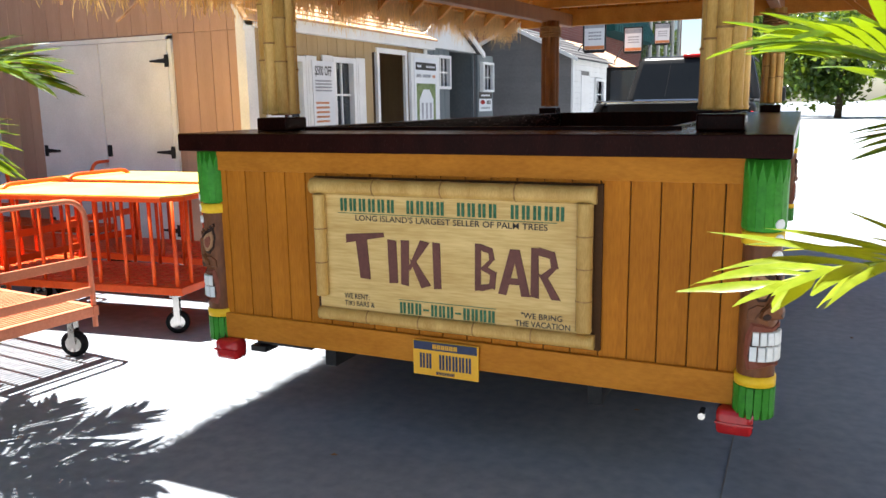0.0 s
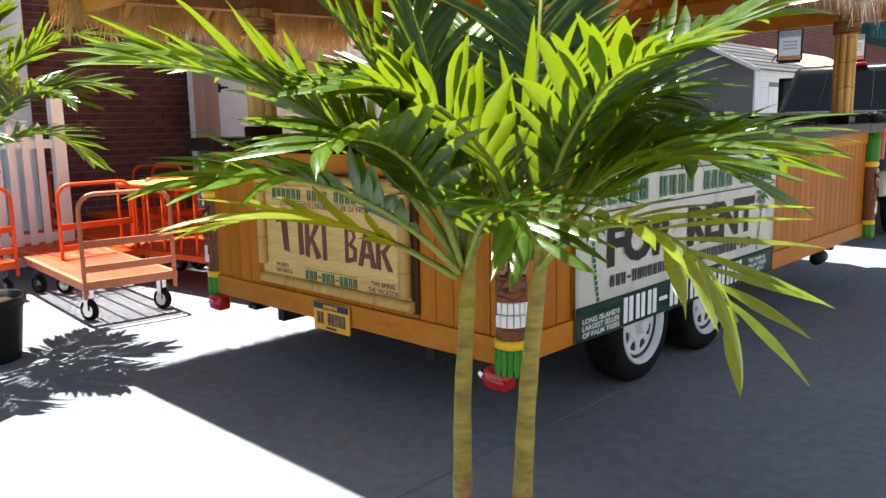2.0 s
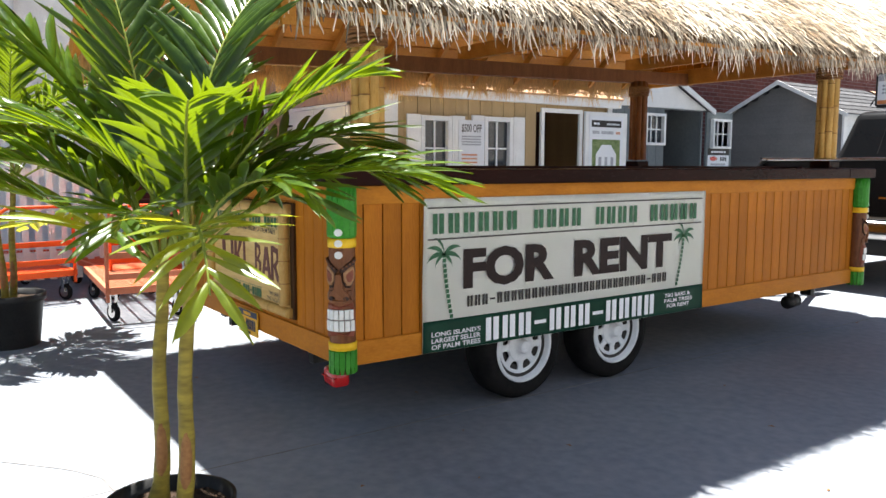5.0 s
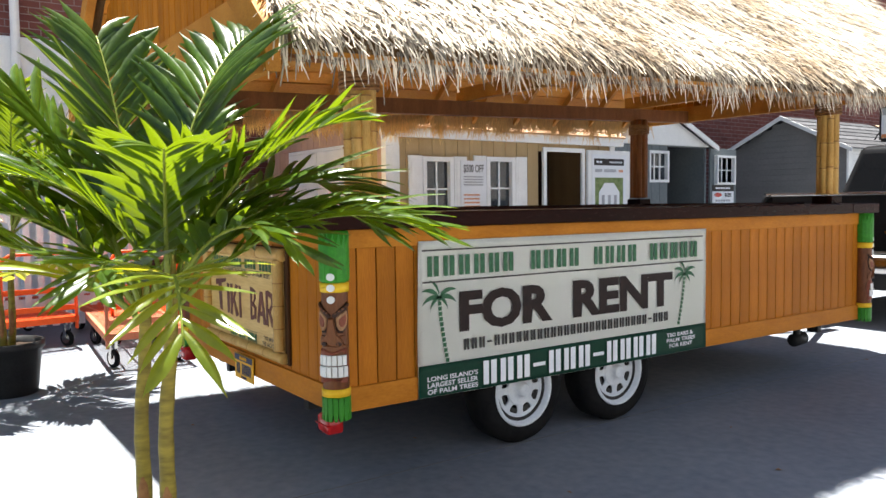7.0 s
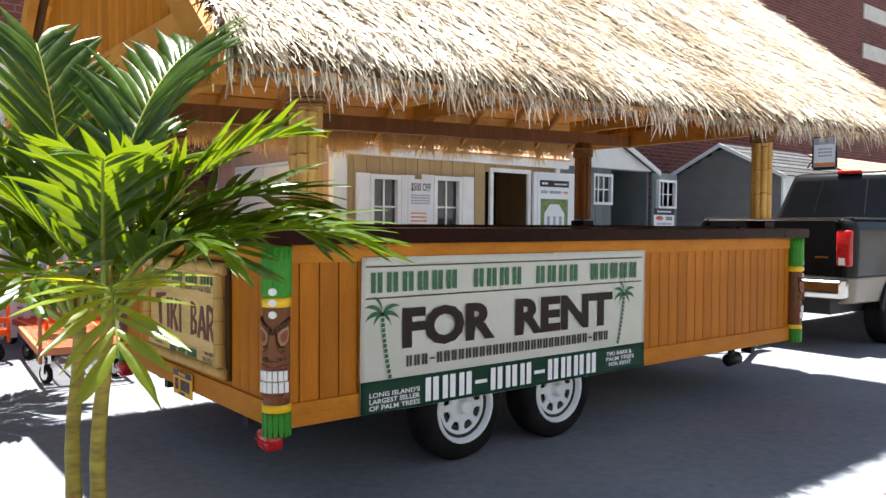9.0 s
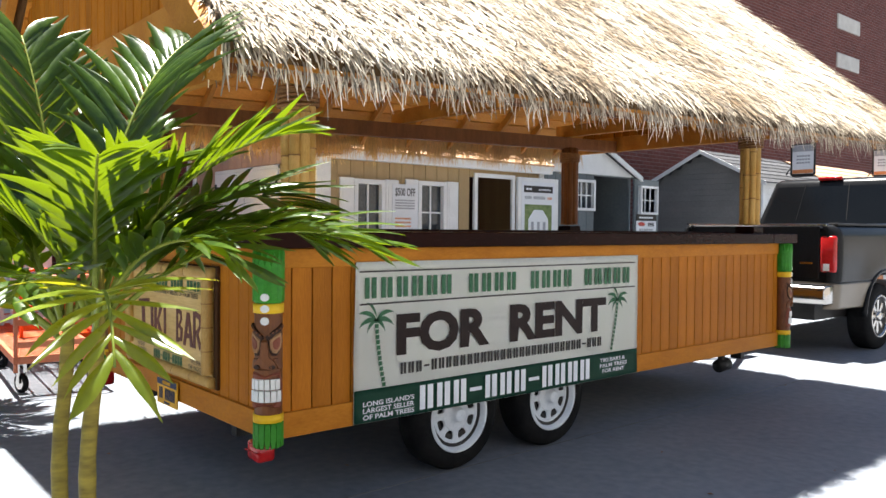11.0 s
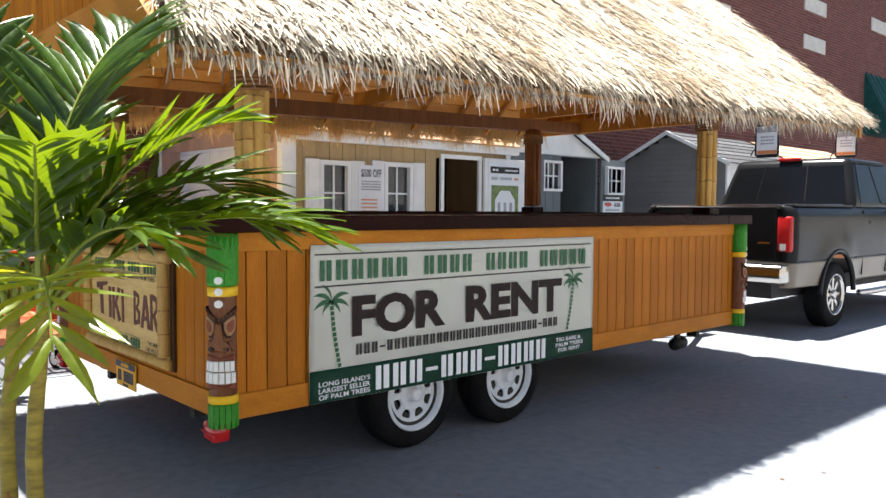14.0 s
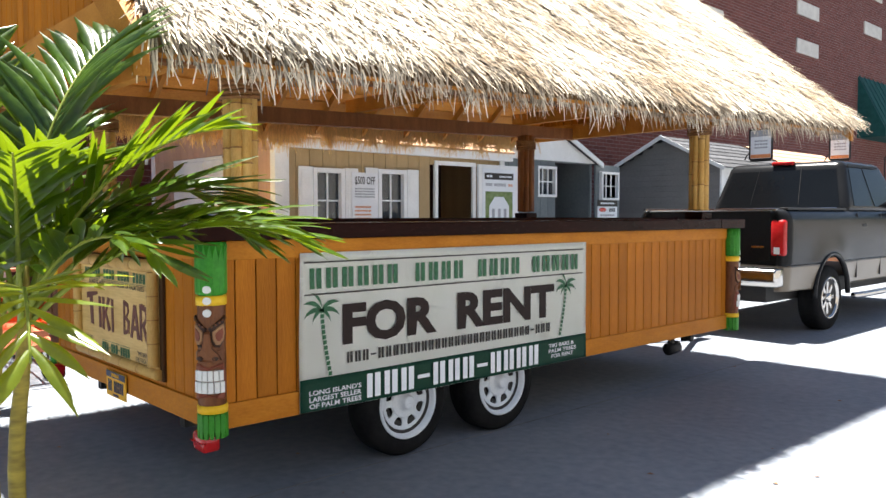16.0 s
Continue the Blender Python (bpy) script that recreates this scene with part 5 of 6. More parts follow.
# the left front door stands open
od = part("open_door", box(-3.05, TX0 - 0.02, 11.35, 11.42, 0.62, 1.48, 0.015), "truck", truck, "open front door")
bm = bmesh.new()
for b6 in ((-3.05, -2.98, 1.48, 2.12), (-2.34, -2.29, 1.48, 1.95), (-3.05, -2.31, 2.08, 2.14)):
    box(b6[0], b6[1], 11.355, 11.415, b6[2], b6[3], bm=bm)
part("window_surround", bm, "truck", od)
part("door_glass", box(-2.979, -2.341, 11.38, 11.388, 1.481, 2.079), "pane", od)


def truck_wheel(x, y, sx):
    w = part("wheel", lathe([(0.13, -0.24), (0.25, -0.24), (0.255, -0.1), (0.25, -0.02), (0.13, -0.06)], "x", 28), "black", truck)
    w.matrix_basis = pose(x, y, WR, 0, 0, 0 if sx > 0 else 180)
    part("tyre", lathe([(0.25, -0.25), (0.33, -0.262), (0.395, -0.245), (0.41, -0.21), (0.41, -0.06), (0.395, -0.02), (0.33, 0.0), (0.262, -0.008), (0.25, -0.03)], "x", 44, close=True), "rubber", w, "", True)
    part("rim", lathe([(0.268, -0.006), (0.262, 0.004), (0.24, -0.004), (0.225, -0.09), (0.1, -0.1)], "x", 44), "chrome", w, "polished rim", True)
    for k in range(8):
        b = prism([(-0.022, 0.05), (0.022, 0.05), (0.03, 0.235), (-0.03, 0.235)], "x", -0.06, -0.035, bevel=0.008)
        part("spoke", move(b, Matrix.Rotation(2 * math.pi * k / 8, 4, "X")), "chrome", w)
    part("hub", lathe([(0.001, 0.0), (0.045, 0.0), (0.06, -0.01), (0.065, -0.06)], "x", 20), "chrome", w, "", True)


for x, y, sx in ((TX1 + 0.02, RW, 1), (TX1 + 0.02, FW, 1), (TX0 - 0.02, RW, -1), (TX0 - 0.02, FW, -1)):
    truck_wheel(x, y, sx)


# ---- sheds ----
def planks(parent, material, u0, u1, z0, top, step, place, holes=(), th=0.018):
    """Upright boards along u; top(u) is their height; holes (u0, u1, z0, z1) stay free."""
    u = u0
    while u < u1 - 0.02:
        a, b = u + 0.003, min(u + step, u1) - 0.003
        spans = [(z0, top((a + b) / 2))]
        for h0, h1, hz0, hz1 in holes:
            if a < h1 and b > h0:
                spans = [q for s0, s1 in spans for q in ((s0, min(s1, hz0)), (max(s0, hz1), s1)) if q[1] - q[0] > 0.02]
        for s0, s1 in spans:
            part("plank", place(a, b, s0, s1, th), material, parent)
        u += step


def courses(parent, material, u0, u1, z0, z1, step, place, width=lambda z: None, holes=()):
    """Lapped level boards, one above the other."""
    z = z0
    while z < z1 - 0.02:
        e = min(z + step, z1)
        lim = width((z + e) / 2) or (u0, u1)
        spans = [lim]
        for h0, h1, hz0, hz1 in holes:
            if z < hz1 - 0.01 and e > hz0 + 0.01:
                spans = [q for s0, s1 in spans for q in ((s0, min(s1, h0)), (max(s0, h1), s1)) if q[1] - q[0] > 0.02]
        for a, b in spans:
            part("plank", place(a, b, z + 0.003, e, 0.016), material, parent)
        z += step


def shingle_slope(parent, material, a, b, c, d, rows):
    """Lapped courses over the slope with eave a-b and ridge d-c."""
    a, b, c, d = (Vector(q) for q in (a, b, c, d))
    nrm = (b - a).cross(d - a).normalized()
    if nrm.z < 0:
        nrm = -nrm
    for k in range(rows):
        f0, f1 = k / rows, min(1, (k + 1.12) / rows)
        p = [a.lerp(d, f0), b.lerp(c, f0), b.lerp(c, f1), a.lerp(d, f1)]
        bm = bmesh.new()
        t0, t1 = 0.026, 0.012
        top = [bm.verts.new(q + nrm * t) for q, t in zip(p, (t0, t0, t1, t1))]
        bot = [bm.verts.new(q) for q in p]
        bm.faces.new(top)
        bm.faces.new(bot)
        for j in range(4):
            bm.faces.new((top[j], top[(j + 1) % 4], bot[(j + 1) % 4], bot[j]))
        part("shingle_course", bm, material, parent)


def window_x(parent, x, y0, y1, z0, z1, nm=(1, 1), trim=0.05, mat="white_paint"):
    """A window in a wall that faces +x: trim, glazing bars and a pane."""
    w = part("window", box(x - 0.05, x - 0.04, y0, y1, z0, z1), "pane", parent, "dark window pane")
    for b4 in ((y0 - trim, y0, z0 - trim, z1 + trim), (y1, y1 + trim, z0 - trim, z1 + trim), (y0, y1, z1, z1 + trim), (y0, y1, z0 - trim, z0)):
        part("window_frame", box(x - 0.05, x + 0.03, *b4, 0.003), mat, w)
    for k in range(1, nm[0] + 1):
        y = y0 + (y1 - y0) * k / (nm[0] + 1)
        part("glazing_bar", box(x - 0.039, x - 0.02, y - 0.011, y + 0.011, z0, z1), mat, w)
    for k in range(1, nm[1] + 1):
        z = z0 + (z1 - z0) * k / (nm[1] + 1)
        part("glazing_bar", box(x - 0.039, x - 0.022, y0, y1, z - 0.011, z + 0.011), mat, w)


atx = lambda x: (lambda a, b, z0, z1, th: box(x - th, x, a, b, z0, z1, 0.002))
aty = lambda y: (lambda a, b, z0, z1, th: box(a, b, y, y + th, z0, z1, 0.002))

# beige barn-shaped shed with white double doors
barn = thing("barn_shed", pose(0, 0, 0), "beige barn-shaped garden shed with closed white double doors", "shed", "garden sheds on display")
BX0, BX1, BYF = -8.3, -4.68, 3.1
pk = (BX0 + BX1) / 2
prof = [(BX0, 0.1), (BX0, 2.36), (BX0 + 0.38, 2.95), (pk, 3.65), (BX1 - 0.38, 2.95), (BX1, 2.36), (BX1, 0.1)]
part("wall", prism(prof, "y", BYF + 0.02, BYF + 0.09), "pink_siding", barn)
part("wall", prism([(BX0, 0.1), (BX0, 2.36), (BX0 + 0.38, 2.95), (pk, 3.6), (pk, 0.1)], "y", BYF + 0.091, 6.0), "pink_siding", barn)


def barn_top(u):
    d = min(u - BX0, BX1 - u)
    return 2.36 + d * (0.59 / 0.38) if d < 0.38 else 2.95 + (d - 0.38) * (0.7 / (pk - BX0 - 0.38))


planks(barn, "pink_siding", BX0 + 0.02, BX1 - 0.02, 2.26, lambda u: barn_top(u) - 0.02, 0.2, aty(BYF - 0.004))
planks(barn, "pink_siding", BX0 + 0.02, BX1 - 0.02, 0.1, lambda u: 2.255, 0.2, aty(BYF), [(-7.47, -5.6, 0.1, 2.24)])
for x in (BX0 - 0.02, BX1 - 0.09):
    part("corner_trim", box(x, x + 0.11, BYF - 0.02, BYF + 0.1, 0.1, 2.36, 0.004), "white_paint", barn)
edge = [(BX0 - 0.06, 2.3), (BX0 + 0.33, 3.0), (pk, 3.74), (BX1 - 0.33, 3.0), (BX1 + 0.06, 2.3)]
for (xa, za), (xb, zb) in zip(edge, edge[1:]):
    part("roof_trim", prism([(xa, za - 0.06), (xb, zb - 0.06), (xb, zb + 0.04), (xa, za + 0.04)], "y", BYF - 0.1, BYF - 0.06), "white_paint", barn)
    yb = 6.05 if xa < pk else BYF + 0.3
    shingle_slope(barn, "shingle_tan", (xa, BYF - 0.1, za + 0.03) if xa < pk else (xb, BYF - 0.1, zb + 0.03), (xa, yb, za + 0.03) if xa < pk else (xb, yb, zb + 0.03),
                  (xb, yb, zb + 0.03) if xa < pk else (xa, yb, za + 0.03), (xb, BYF - 0.1, zb + 0.03) if xa < pk else (xa, BYF - 0.1, za + 0.03), 5)
for x0, x1 in ((-7.45, -6.545), (-6.535, -5.62)):
    dr = part("door", box(x0, x1, BYF - 0.03, BYF + 0.01, 0.12, 2.2, 0.004), "white_paint", barn, "plain white door leaf")
    xh = x0 if x0 < -7 else x1
    s = 1 if x0 < -7 else -1
    for z in (2.0, 1.1, 0.3):
        h = box(xh - 0.02 if s > 0 else xh - 0.03, xh + 0.03 if s > 0 else xh + 0.02, BYF - 0.04, BYF - 0.031, z - 0.06, z + 0.06)
        part("hinge", prism([(xh, z - 0.025), (xh + s * 0.22, z - 0.008), (xh + s * 0.22, z + 0.008), (xh, z + 0.025)], "y", BYF - 0.041, BYF - 0.031, h), "black", dr)
for xa, xb, za, zb in ((-7.5, -7.455, 0.1, 2.24), (-5.615, -5.57, 0.1, 2.24), (-7.5, -5.57, 2.205, 2.25)):
    part("door_trim", box(xa, xb, BYF - 0.022, BYF + 0.01, za, zb), "white_paint", barn)
part("latch", box(-6.5, -6.46, BYF - 0.06, BYF - 0.031, 1.05, 1.17, 0.004), "black", barn)

# tan shed with shuttered windows and an open doorway
cot = thing("cottage_shed", pose(0, 0, 0), "tan board-sided shed with white shutters and an open doorway", "shed", "garden sheds on display")
CX, CYA, CYB = -4.75, 3.22, 7.15
holes = [(3.72, 4.08, 1.3, 2.0), (4.74, 5.12, 1.3, 2.02), (5.76, 6.46, 0.12, 2.18)]
part("wall", box(-6.2, -6.15, CYA, CYB, 0.1, 2.4), "shade_in", cot)
part("wall", box(-6.14, CX - 0.03, CYA, CYA + 0.05, 0.1, 2.4), "tan_siding", cot)
part("wall", box(-6.14, CX - 0.03, CYB - 0.05, CYB, 0.1, 2.4), "tan_siding", cot)
part("floor", box(-6.14, CX, CYA + 0.06, CYB - 0.06, 0.04, 0.11), "shade_in", cot)
planks(cot, "tan_siding", CYA, CYB, 0.12, lambda u: 2.31, 0.2, atx(CX), holes, 0.03)
for y in (CYA, 7.05):
    part("corner_trim", box(CX + 0.001, CX + 0.02, y, y + 0.1, 0.12, 2.3, 0.003), "white_paint", cot)
part("fascia", box(CX + 0.001, CX + 0.09, CYA - 0.15, CYB + 0.12, 2.29, 2.41, 0.005), "white_paint", cot)
shingle_slope(cot, "shingle_tan", (CX + 0.12, CYA - 0.15, 2.4), (CX + 0.12, CYB + 0.12, 2.4), (-5.5, CYB + 0.12, 2.85), (-5.5, CYA - 0.15, 2.85), 6)
shingle_slope(cot, "shingle_tan", (-6.25, CYA - 0.15, 2.4), (-6.25, CYB + 0.12, 2.4), (-5.5, CYB + 0.12, 2.85), (-5.5, CYA - 0.15, 2.85), 6)
for y0, y1, z1 in ((3.72, 4.08, 2.0), (4.74, 5.12, 2.02)):
    window_x(cot, CX, y0, y1, 1.3, z1, (1, 1), 0.06)
    for ya, yb in ((y0 - 0.27, y0 - 0.065), (y1 + 0.065, y1 + 0.27)):
        sh = part("shutter", box(CX + 0.002, CX + 0.03, ya, yb, 1.22, z1 + 0.07, 0.004), "white_paint", cot, "white panelled shutter")
        for za, zb in ((1.28, 1.6), (1.66, z1)):
            part("shutter_panel", box(CX + 0.031, CX + 0.036, ya + 0.035, yb - 0.035, za, zb, 0.002), "white_paint", sh)
for ya, yb, za, zb in ((5.7, 5.76, 0.12, 2.24), (6.46, 6.52, 0.12, 2.24), (5.761, 6.459, 2.18, 2.24)):
    part("door_trim", box(CX - 0.02, CX + 0.025, ya, yb, za, zb, 0.003), "white_paint", cot)
dr = part("door", box(CX + 0.03, CX + 0.075, 6.53, 7.42, 0.14, 2.22, 0.005), "white_paint", cot, "white door swung open against the wall")

# offer sheet between the windows and the poster on the open door
offer = thing("offer_sheet", pose(0, 0, 0), "white printed offer sheet pinned between two windows", "poster")
part("paper", box(CX + 0.04, CX + 0.046, 4.235, 4.66, 1.12, 2.02), "poster", offer)
sx = lambda y, z: pose(CX + 0.0475, y, z, 90, 0, 90)
lettering("$500 OFF", 0.33, 0.12, "print_black", offer, sx(4.28, 1.85), bold=0.02)
for k in range(4):
    bars("#" * 12, 0.32, 0.018, "print_grey", offer, sx(4.28, 1.8 - k * 0.035), gap=0.1)
for k in range(5):
    bars("#" * 9, 0.26, 0.022, "print_orange", offer, sx(4.28, 1.56 - k * 0.05), gap=0.1)
post = thing("shed_poster", pose(0, 0, 0), "tall display poster with a picture of a shed", "poster")
part("paper", box(CX + 0.078, CX + 0.084, 6.6, 7.32, 1.0, 2.16), "poster", post)
px = lambda y, z: pose(CX + 0.0855, y, z, 90, 0, 90)
part("dark_band", box(CX + 0.0845, CX + 0.0852, 6.64, 7.28, 2.0, 2.1), "print_black", post)
bars("## ", 0.2, 0.03, "print_white", post, px(6.68, 2.035))
bars("#######", 0.28, 0.025, "print_white", post, px(6.96, 2.035))
bars("#### #######", 0.45, 0.045, "print_grey", post, px(6.66, 1.9))
bars("##", 0.1, 0.04, "print_orange", post, px(7.16, 1.9))
part("photo", box(CX + 0.0845, CX + 0.0852, 6.66, 7.26, 1.2, 1.82), "photo_green", post)
part("photo_shed", prism([(6.74, 1.3), (7.18, 1.3), (7.18, 1.6), (7.06, 1.74), (6.86, 1.74), (6.74, 1.6)], "x", CX + 0.0854, CX + 0.0862), "poster", post)
for y in (6.8, 6.93, 7.06):
    part("photo_door", box(CX + 0.0863, CX + 0.0868, y, y + 0.06, 1.34, 1.56), "print_grey", post)

# slate shed with a gable over its open door
sl = thing("slate_shed", pose(0, 0, 0), "slate-grey gabled shed with its dark door standing open", "shed", "garden sheds on display")
SXF = -5.2
gy0, gy1, gp = 7.55, 10.0, 8.75
gtop = lambda y: 2.42 + (1 - abs(y - gp) / 1.25) * 0.55
part("wall", box(-7.5, SXF - 0.03, gy0, gy0 + 0.05, 0.1, 2.42), "blue_siding", sl)
part("wall", box(-7.5, SXF - 0.03, gy1 - 0.05, gy1, 0.1, 2.42), "blue_siding", sl)
part("wall", box(-7.55, -7.5, gy0, gy1, 0.1, 2.42), "shade_in", sl)
planks(sl, "blue_siding", gy0, gy1, 0.1, lambda u: 2.4, 0.2, atx(SXF), [(8.5, 8.92, 1.82, 2.26), (9.03, 9.78, 0.1, 2.38)])
part("gable", prism([(gy0 - 0.05, 2.405), (gy1 + 0.05, 2.405), (gp, 2.99)], "x", SXF - 0.05, SXF + 0.03), "white_paint", sl, "pale grey gable")
window_x(sl, SXF, 8.5, 8.92, 1.82, 2.26, (2, 1), 0.045)
for s, ye in ((-1, gy0 - 0.15), (1, gy1 + 0.15)):
    shingle_slope(sl, "shingle_dark", (SXF + 0.15, ye, 2.38), (-7.6, ye, 2.38), (-7.6, gp, 3.04), (SXF + 0.15, gp, 3.04), 6)
    part("roof_trim", prism([(ye, 2.33), (gp, 2.98), (gp, 3.06), (ye, 2.41)], "x", SXF + 0.12, SXF + 0.16), "white_paint", sl)
dk = part("door", box(SXF + 0.01, SXF + 0.05, 10.05, 10.8, 0.12, 2.38, 0.004), "blue_siding", sl, "dark grey door swung open")
window_x(sl, SXF + 0.09, 10.2, 10.66, 1.78, 2.22, (2, 1), 0.04)
part("door", box(SXF + 0.01, SXF + 0.05, 8.2, 8.44, 0.12, 2.3, 0.004), "blue_siding", sl)
notice = thing("price_notice", pose(0, 0, 0), "small white price notice on the open shed door", "sign")
part("paper", box(SXF + 0.055, SXF + 0.06, 10.1, 10.72, 1.4, 1.62), "poster", notice)
part("dark_board", box(SXF + 0.055, SXF + 0.061, 10.1, 10.72, 1.63, 1.74), "print_black", notice)
bars("######", 0.44, 0.03, "print_white", notice, pose(SXF + 0.0622, 10.18, 1.665, 90, 0, 90))
part("red_oval", move(lathe([(0.001, 0.0), (1.0, 0.0), (1.0, 0.002), (0.001, 0.002)], "x", 20), Matrix.Translation((SXF + 0.0605, 10.26, 1.56)) @ Matrix.Diagonal((1, 0.11, 0.04, 1))), "red_lens", notice)
bars("###", 0.2, 0.07, "print_black", notice, pose(SXF + 0.0612, 10.45, 1.52, 90, 0, 90))
bars("######", 0.44, 0.035, "print_grey", notice, pose(SXF + 0.0612, 10.18, 1.44, 90, 0, 90))

# grey clapboard shed, gable towards the bar
gs = thing("clapboard_shed", pose(0, 0, 0), "grey clapboard shed with white trim", "shed", "garden sheds on display")
HX0, HX1, HY = -6.85, -4.25, 13.0
hp = (HX0 + HX1) / 2
part("wall", prism([(HX0 + 0.02, 0.1), (HX1 - 0.02, 0.1), (HX1 - 0.02, 2.45), (hp, 3.05), (HX0 + 0.02, 2.45)], "y", HY + 0.02, 16.2), "grey_siding", gs)


def gable_w(z):
    if z < 2.45:
        return (HX0, HX1)
    k = (z - 2.45) / 0.62 * (hp - HX0)
    return (HX0 + k, HX1 - k)


courses(gs, "grey_siding", HX0, HX1, 0.12, 3.0, 0.115, aty(HY), gable_w)
courses(gs, "white_paint", HY + 0.1, 16.2, 0.12, 2.44, 0.115, atx(HX1), holes=[(13.7, 14.4, 0.1, 2.1), (14.9, 15.6, 1.1, 2.0)])
part("corner_trim", box(HX1 - 0.02, HX1 + 0.02, HY - 0.02, HY + 0.1, 0.1, 2.46), "white_paint", gs)
part("door", box(HX1 - 0.015, HX1 + 0.01, 13.7, 14.4, 0.12, 2.1), "white_paint", gs)
window_x(gs, HX1 + 0.02, 14.9, 15.6, 1.1, 2.0, (1, 2), 0.06)
for s, xe in ((-1, HX0 - 0.15), (1, HX1 + 0.15)):
    shingle_slope(gs, "shingle_dark", (xe, HY - 0.15, 2.4), (xe, 16.3, 2.4), (hp, 16.3, 3.12), (hp, HY - 0.15, 3.12), 7)
    part("roof_trim", prism([(xe, 2.34), (hp, 3.06), (hp, 3.14), (xe, 2.42)], "y", HY - 0.17, HY - 0.13), "white_paint", gs)

# pale shed further along
ps = thing("pale_shed", pose(0, 0, 0), "cream shed with an orange door and a poster", "shed", "garden sheds on display")
part("wall", box(-7.3, -4.62, 17.6, 22.0, 0.1, 2.4), "white_paint", ps)
courses(ps, "white_paint", 17.6, 22.0, 0.12, 2.4, 0.14, atx(-4.6), holes=[(19.3, 20.1, 0.1, 2.1)])
part("door", box(-4.62, -4.59, 19.3, 20.1, 0.12, 2.1), "print_orange", ps, "orange door")
window_x(ps, -4.58, 18.1, 18.8, 1.0, 1.9, (1, 1), 0.06)
shingle_slope(ps, "shingle_tan", (-4.4, 17.4, 2.4), (-4.4, 22.2, 2.4), (-5.95, 22.2, 3.2), (-5.95, 17.4, 3.2), 6)
shingle_slope(ps, "shingle_tan", (-7.5, 17.4, 2.4), (-7.5, 22.2, 2.4), (-5.95, 22.2, 3.2), (-5.95, 17.4, 3.2), 6)
for x, y, z in ((-4.2, 14.6, 2.95), (-4.2, 18.9, 3.15), (-4.2, 23.6, 3.65)):
    hs = thing("hanging_sign", pose(x, y, z), "white printed sign hung from a bracket above the sheds", "sign", "signs over the sheds")
    hs.scale = (0.7, 0.7, 0.7)
    part("board", box(-0.32, 0.32, -0.015, 0.015, -0.4, 0.45, 0.004), "poster", hs)
    for b4 in ((-0.37, -0.322, -0.44, 0.5), (0.322, 0.37, -0.44, 0.5), (-0.32, 0.32, 0.452, 0.5), (-0.32, 0.32, -0.5, -0.402)):
        part("frame_bar", box(b4[0], b4[1], -0.025, 0.03, b4[2], b4[3], 0.004), "black", hs)
    part("header", box(-0.31, 0.31, -0.02, -0.0155, 0.26, 0.44), "print_grey", hs)
    part("footer", box(-0.31, 0.31, -0.02, -0.0155, -0.39, -0.28), "print_orange", hs)
    for k in range(3):
        bars("#####", 0.42, 0.05, "print_grey", hs, pose(-0.2, -0.0155, 0.1 - k * 0.1, 90, 0, 0))
    part("bracket", tube([(-0.7, 0.02, -0.75), (-0.45, 0.02, -0.3), (0.3, 0.02, 0.48)], 0.02, 8), "black", hs)
    part("pole", tube([(-0.7, 0.02, -z / 0.7), (-0.7, 0.02, -0.7)], 0.025, 8), "black", hs)

# white rail fence in front of the brick wall
fence = thing("picket_fence", pose(0, 0, 0), "white picket fence panel before the brick wall", "fence")
for y in (-1.6, 0.52):
    part("post", box(-6.42, -6.3, y - 0.06, y + 0.06, 0, 1.8, 0.006), "white_paint", fence)
for z in (0.35, 1.3):
    part("rail", box(-6.385, -6.345, -1.54, 0.46, z, z + 0.09), "white_paint", fence)
y = -1.46
while y < 0.42:
    part("picket", prism([(y, 0.12), (y + 0.07, 0.12), (y + 0.07, 1.5), (y + 0.035, 1.56), (y, 1.5)], "x", -6.344, -6.325), "white_paint", fence)
    y += 0.135

# ---- brick building behind the sheds ----
BWX = -9.0
wall = structure("wall_west", box(BWX - 0.4, BWX, -14, 14, 0, 13), "brickwork", "long red-brown brick wall of a large store", category="wall")
wall_b = structure("wall_far", box(BWX - 0.4, BWX, 14.01, 62, 0, 13), "brickwork", "tall red-brown brick wall of a large store", category="wall")
bld = thing("store_front", pose(0, 0, 0), "stone blocks, awning and windows on the brick store", "building")
for y, z, w in ((27.4, 7.7, 1.9), (27.4, 9.1, 1.9), (34.0, 9.4, 2.0), (41, 9.4, 2.0), (20, 7.7, 1.9), (34.0, 11.0, 2.0)):
    part("stone_block", box(BWX + 0.001, BWX + 0.06, y, y + w, z - 0.26, z + 0.26, 0.01), "stone", bld)
aw = part("awning", prism([(BWX, 7.3), (BWX + 1.1, 5.0), (BWX + 1.1, 4.7), (BWX, 4.7)], "y", 33.5, 44), "awning", bld, "dark green canvas awning")
for k in range(20):
    y = 33.6 + k * 0.53
    part("awning_rib", prism([(BWX + 0.01, 7.33), (BWX + 1.12, 5.02), (BWX + 1.12, 4.7), (BWX + 1.14, 4.7), (BWX + 1.14, 5.03), (BWX + 0.01, 7.37)], "y", y, y + 0.06), "awning", aw)
for k in range(5):
    w = part("window", box(BWX + 0.002, BWX + 0.03, 45.5 + k * 3, 48.2 + k * 3, 1.0, 7.5), "pane", bld)
    part("window_frame", box(BWX + 0.002, BWX + 0.12, 48.2 + k * 3, 48.5 + k * 3, 0.8, 7.7), "stone", w)
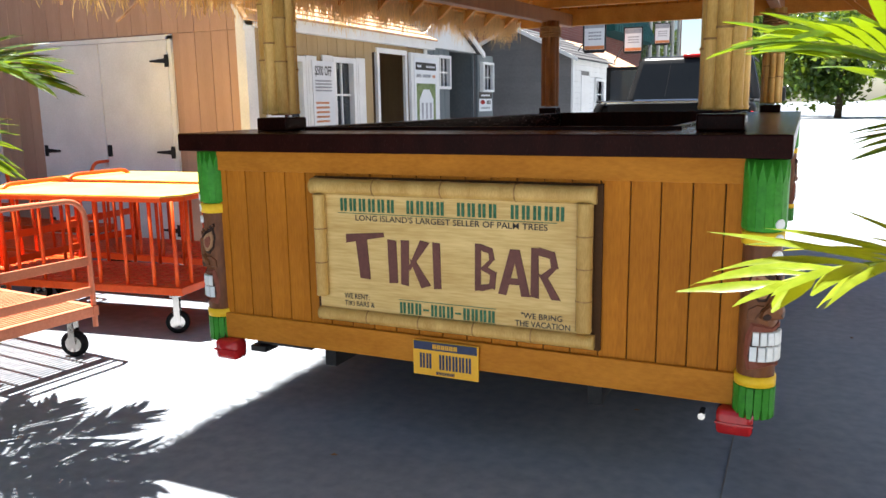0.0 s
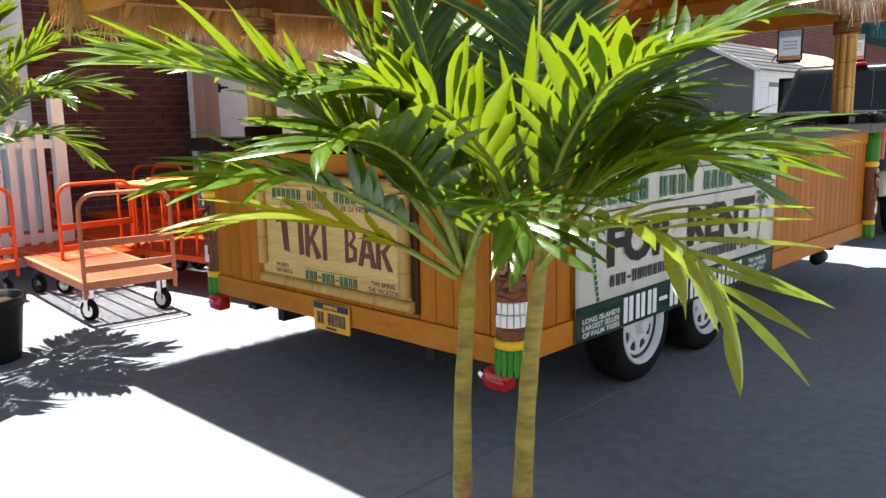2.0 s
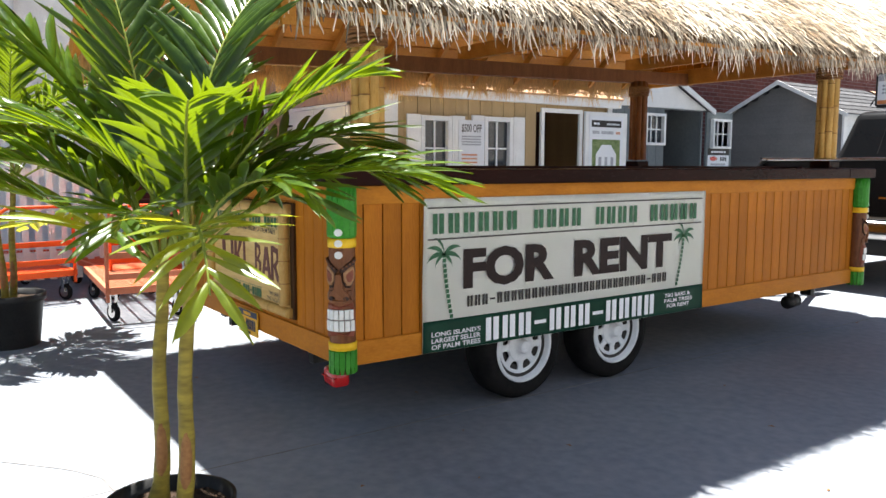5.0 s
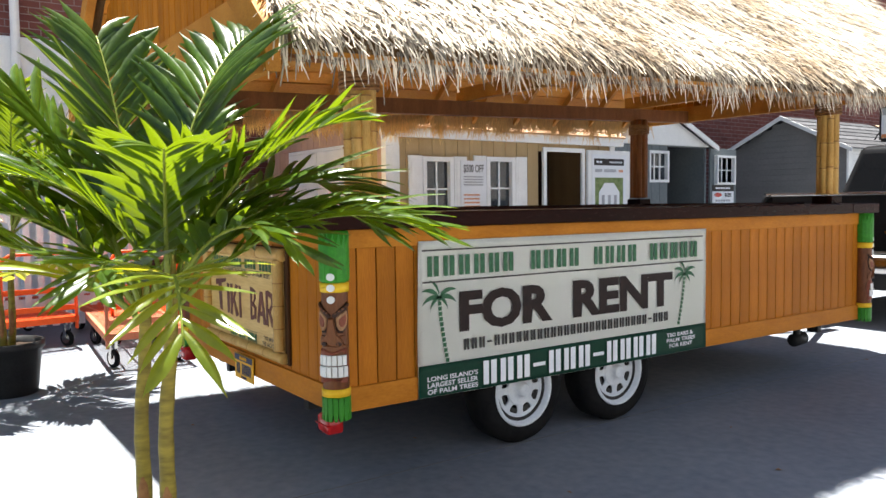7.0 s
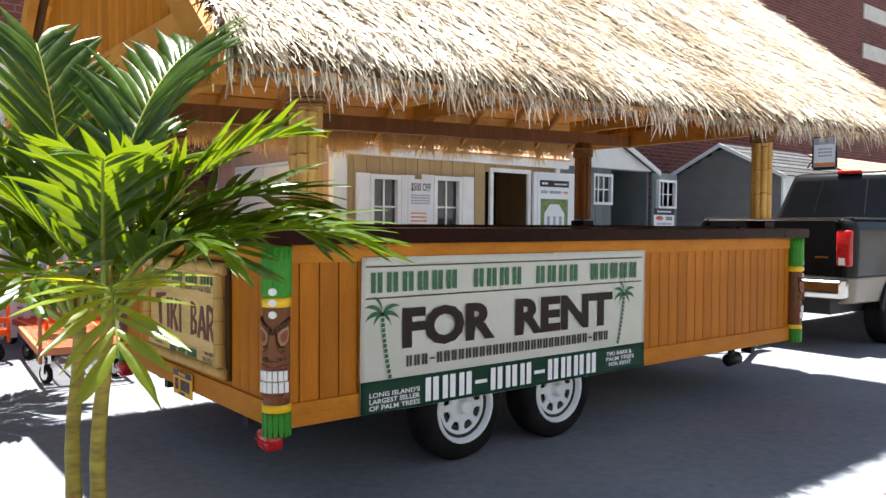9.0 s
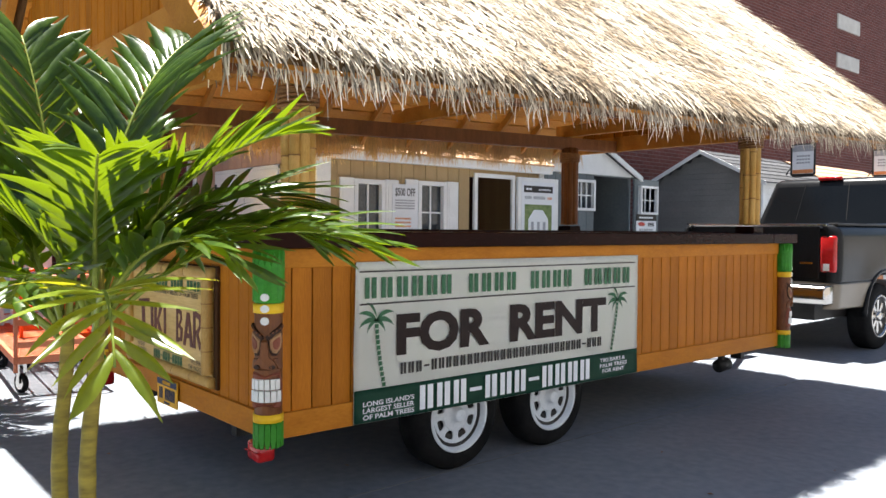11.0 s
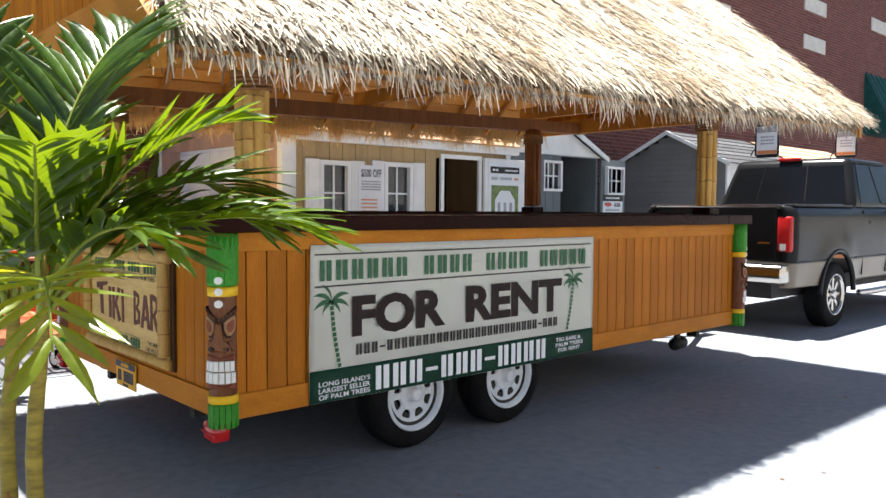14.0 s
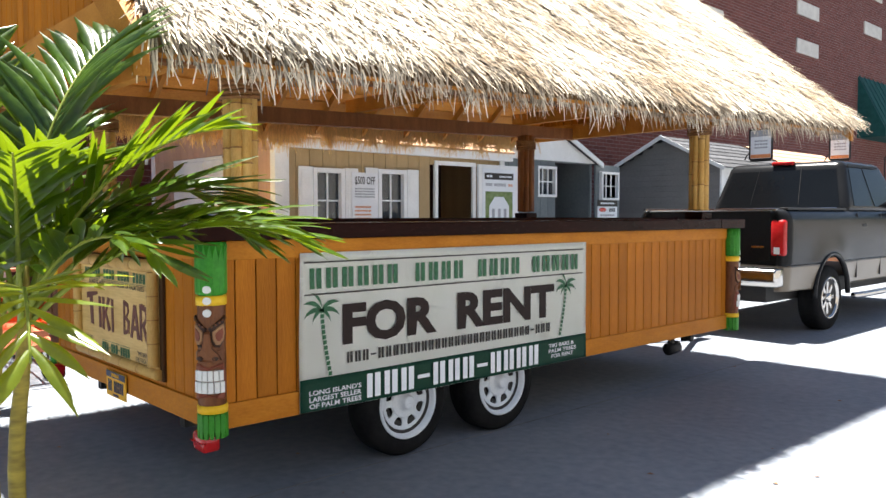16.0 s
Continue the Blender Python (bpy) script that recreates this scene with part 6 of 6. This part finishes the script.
part("downpipe", tube([(-8.8, -0.35, 0), (-8.8, -0.35, 5)], 0.06, 10), "white_paint", bld)
part("bay_door", box(BWX + 0.002, BWX + 0.12, -5.2, 0.75, 0.0, 3.85, 0.01), "white_paint", bld, "tall white loading door")
part("bay_frame", box(BWX + 0.002, BWX + 0.3, 0.755, 1.1, 0.0, 3.9, 0.01), "white_paint", bld)
bshape = box(0.0, 0.012, 0.006, 0.294, 0.005, 0.095, 0.003)
br0 = None
for i in range(27):
    for j in range(11):
        mm = pose(BWX - 0.003, 0.9 + (j + 0.5 * (i % 2)) * 0.3, 0.6 + i * 0.1)
        if br0 is None:
            br0 = part("brick", bshape, "brick", wall)
            br0.matrix_basis = mm
        else:
            share(br0, mm)

# ---- trees and the far side ----
def broad_tree(x, y, h, r, seed):
    rr = random.Random(seed)
    t = thing("tree", pose(x, y, 0), "full green broadleaf tree at the yard's end", "tree", "trees at the yard's end")
    bm = bmesh.new()
    tube([(0, 0, 0), (0.1, 0, h * 0.25), (0, 0.1, h * 0.5), (0.1, 0, h * 0.75)], [0.28, 0.22, 0.16, 0.06], 10, bm)
    part("trunk", bm, "bark", t, "", True)
    for k in range(9):
        a = rr.uniform(0, 6.28)
        z = h * rr.uniform(0.22, 0.6)
        q = Vector((math.cos(a) * r * rr.uniform(0.4, 0.8), math.sin(a) * r * rr.uniform(0.4, 0.8), z + h * 0.18))
        part("limb", tube([(0, 0.05, z), q * 0.5 + Vector((0, 0, z * 0.5)), q], [0.09, 0.06, 0.02], 6), "bark", t)
    n = 9000
    g = np.random.RandomState(seed)
    centres = np.array([[rr.gauss(0, r * 0.45), rr.gauss(0, r * 0.45), h * rr.uniform(0.25, 0.95)] for _ in range(40)])
    c = centres[g.randint(0, 40, n)] + g.normal(0, r * 0.17, (n, 3))
    d1 = g.normal(0, 1, (n, 3))
    d1 /= np.linalg.norm(d1, axis=1)[:, None]
    d2 = np.cross(d1, g.normal(0, 1, (n, 3)))
    d2 /= np.linalg.norm(d2, axis=1)[:, None]
    s = g.uniform(0.14, 0.32, n)[:, None]
    v = np.stack([c - d1 * s, c + d2 * s * 0.6, c + d1 * s, c - d2 * s * 0.6], 1)
    me = bpy.data.meshes.new("crown")
    me.from_pydata(v.reshape(-1, 3).tolist(), [], (np.arange(n)[:, None] * 4 + np.arange(4)).tolist())
    me.materials.append(M["tree_leaf"])
    cr = new("crown", me)
    cr.parent = t
    tagged(cr, "dense leafy crown", kind="stuff")


for x, y, h, r, sd in ((2.5, 66, 9, 3.6, 1), (8.5, 60, 10, 4, 2), (14, 64, 9, 4, 3), (-3, 74, 10, 4, 4), (20, 58, 9, 4, 5), (27, 60, 10, 4.5, 6)):
    broad_tree(x, y, h, r, sd)

# ---- unseen plain wall, added to close the yard and bounce sun onto the trailer ----
structure("wall_east", box(11.5, 11.9, -16, 46, 0, 6.4), "stone", "unseen plain pale wall added to bounce sunlight onto the trailer's side", category="wall")
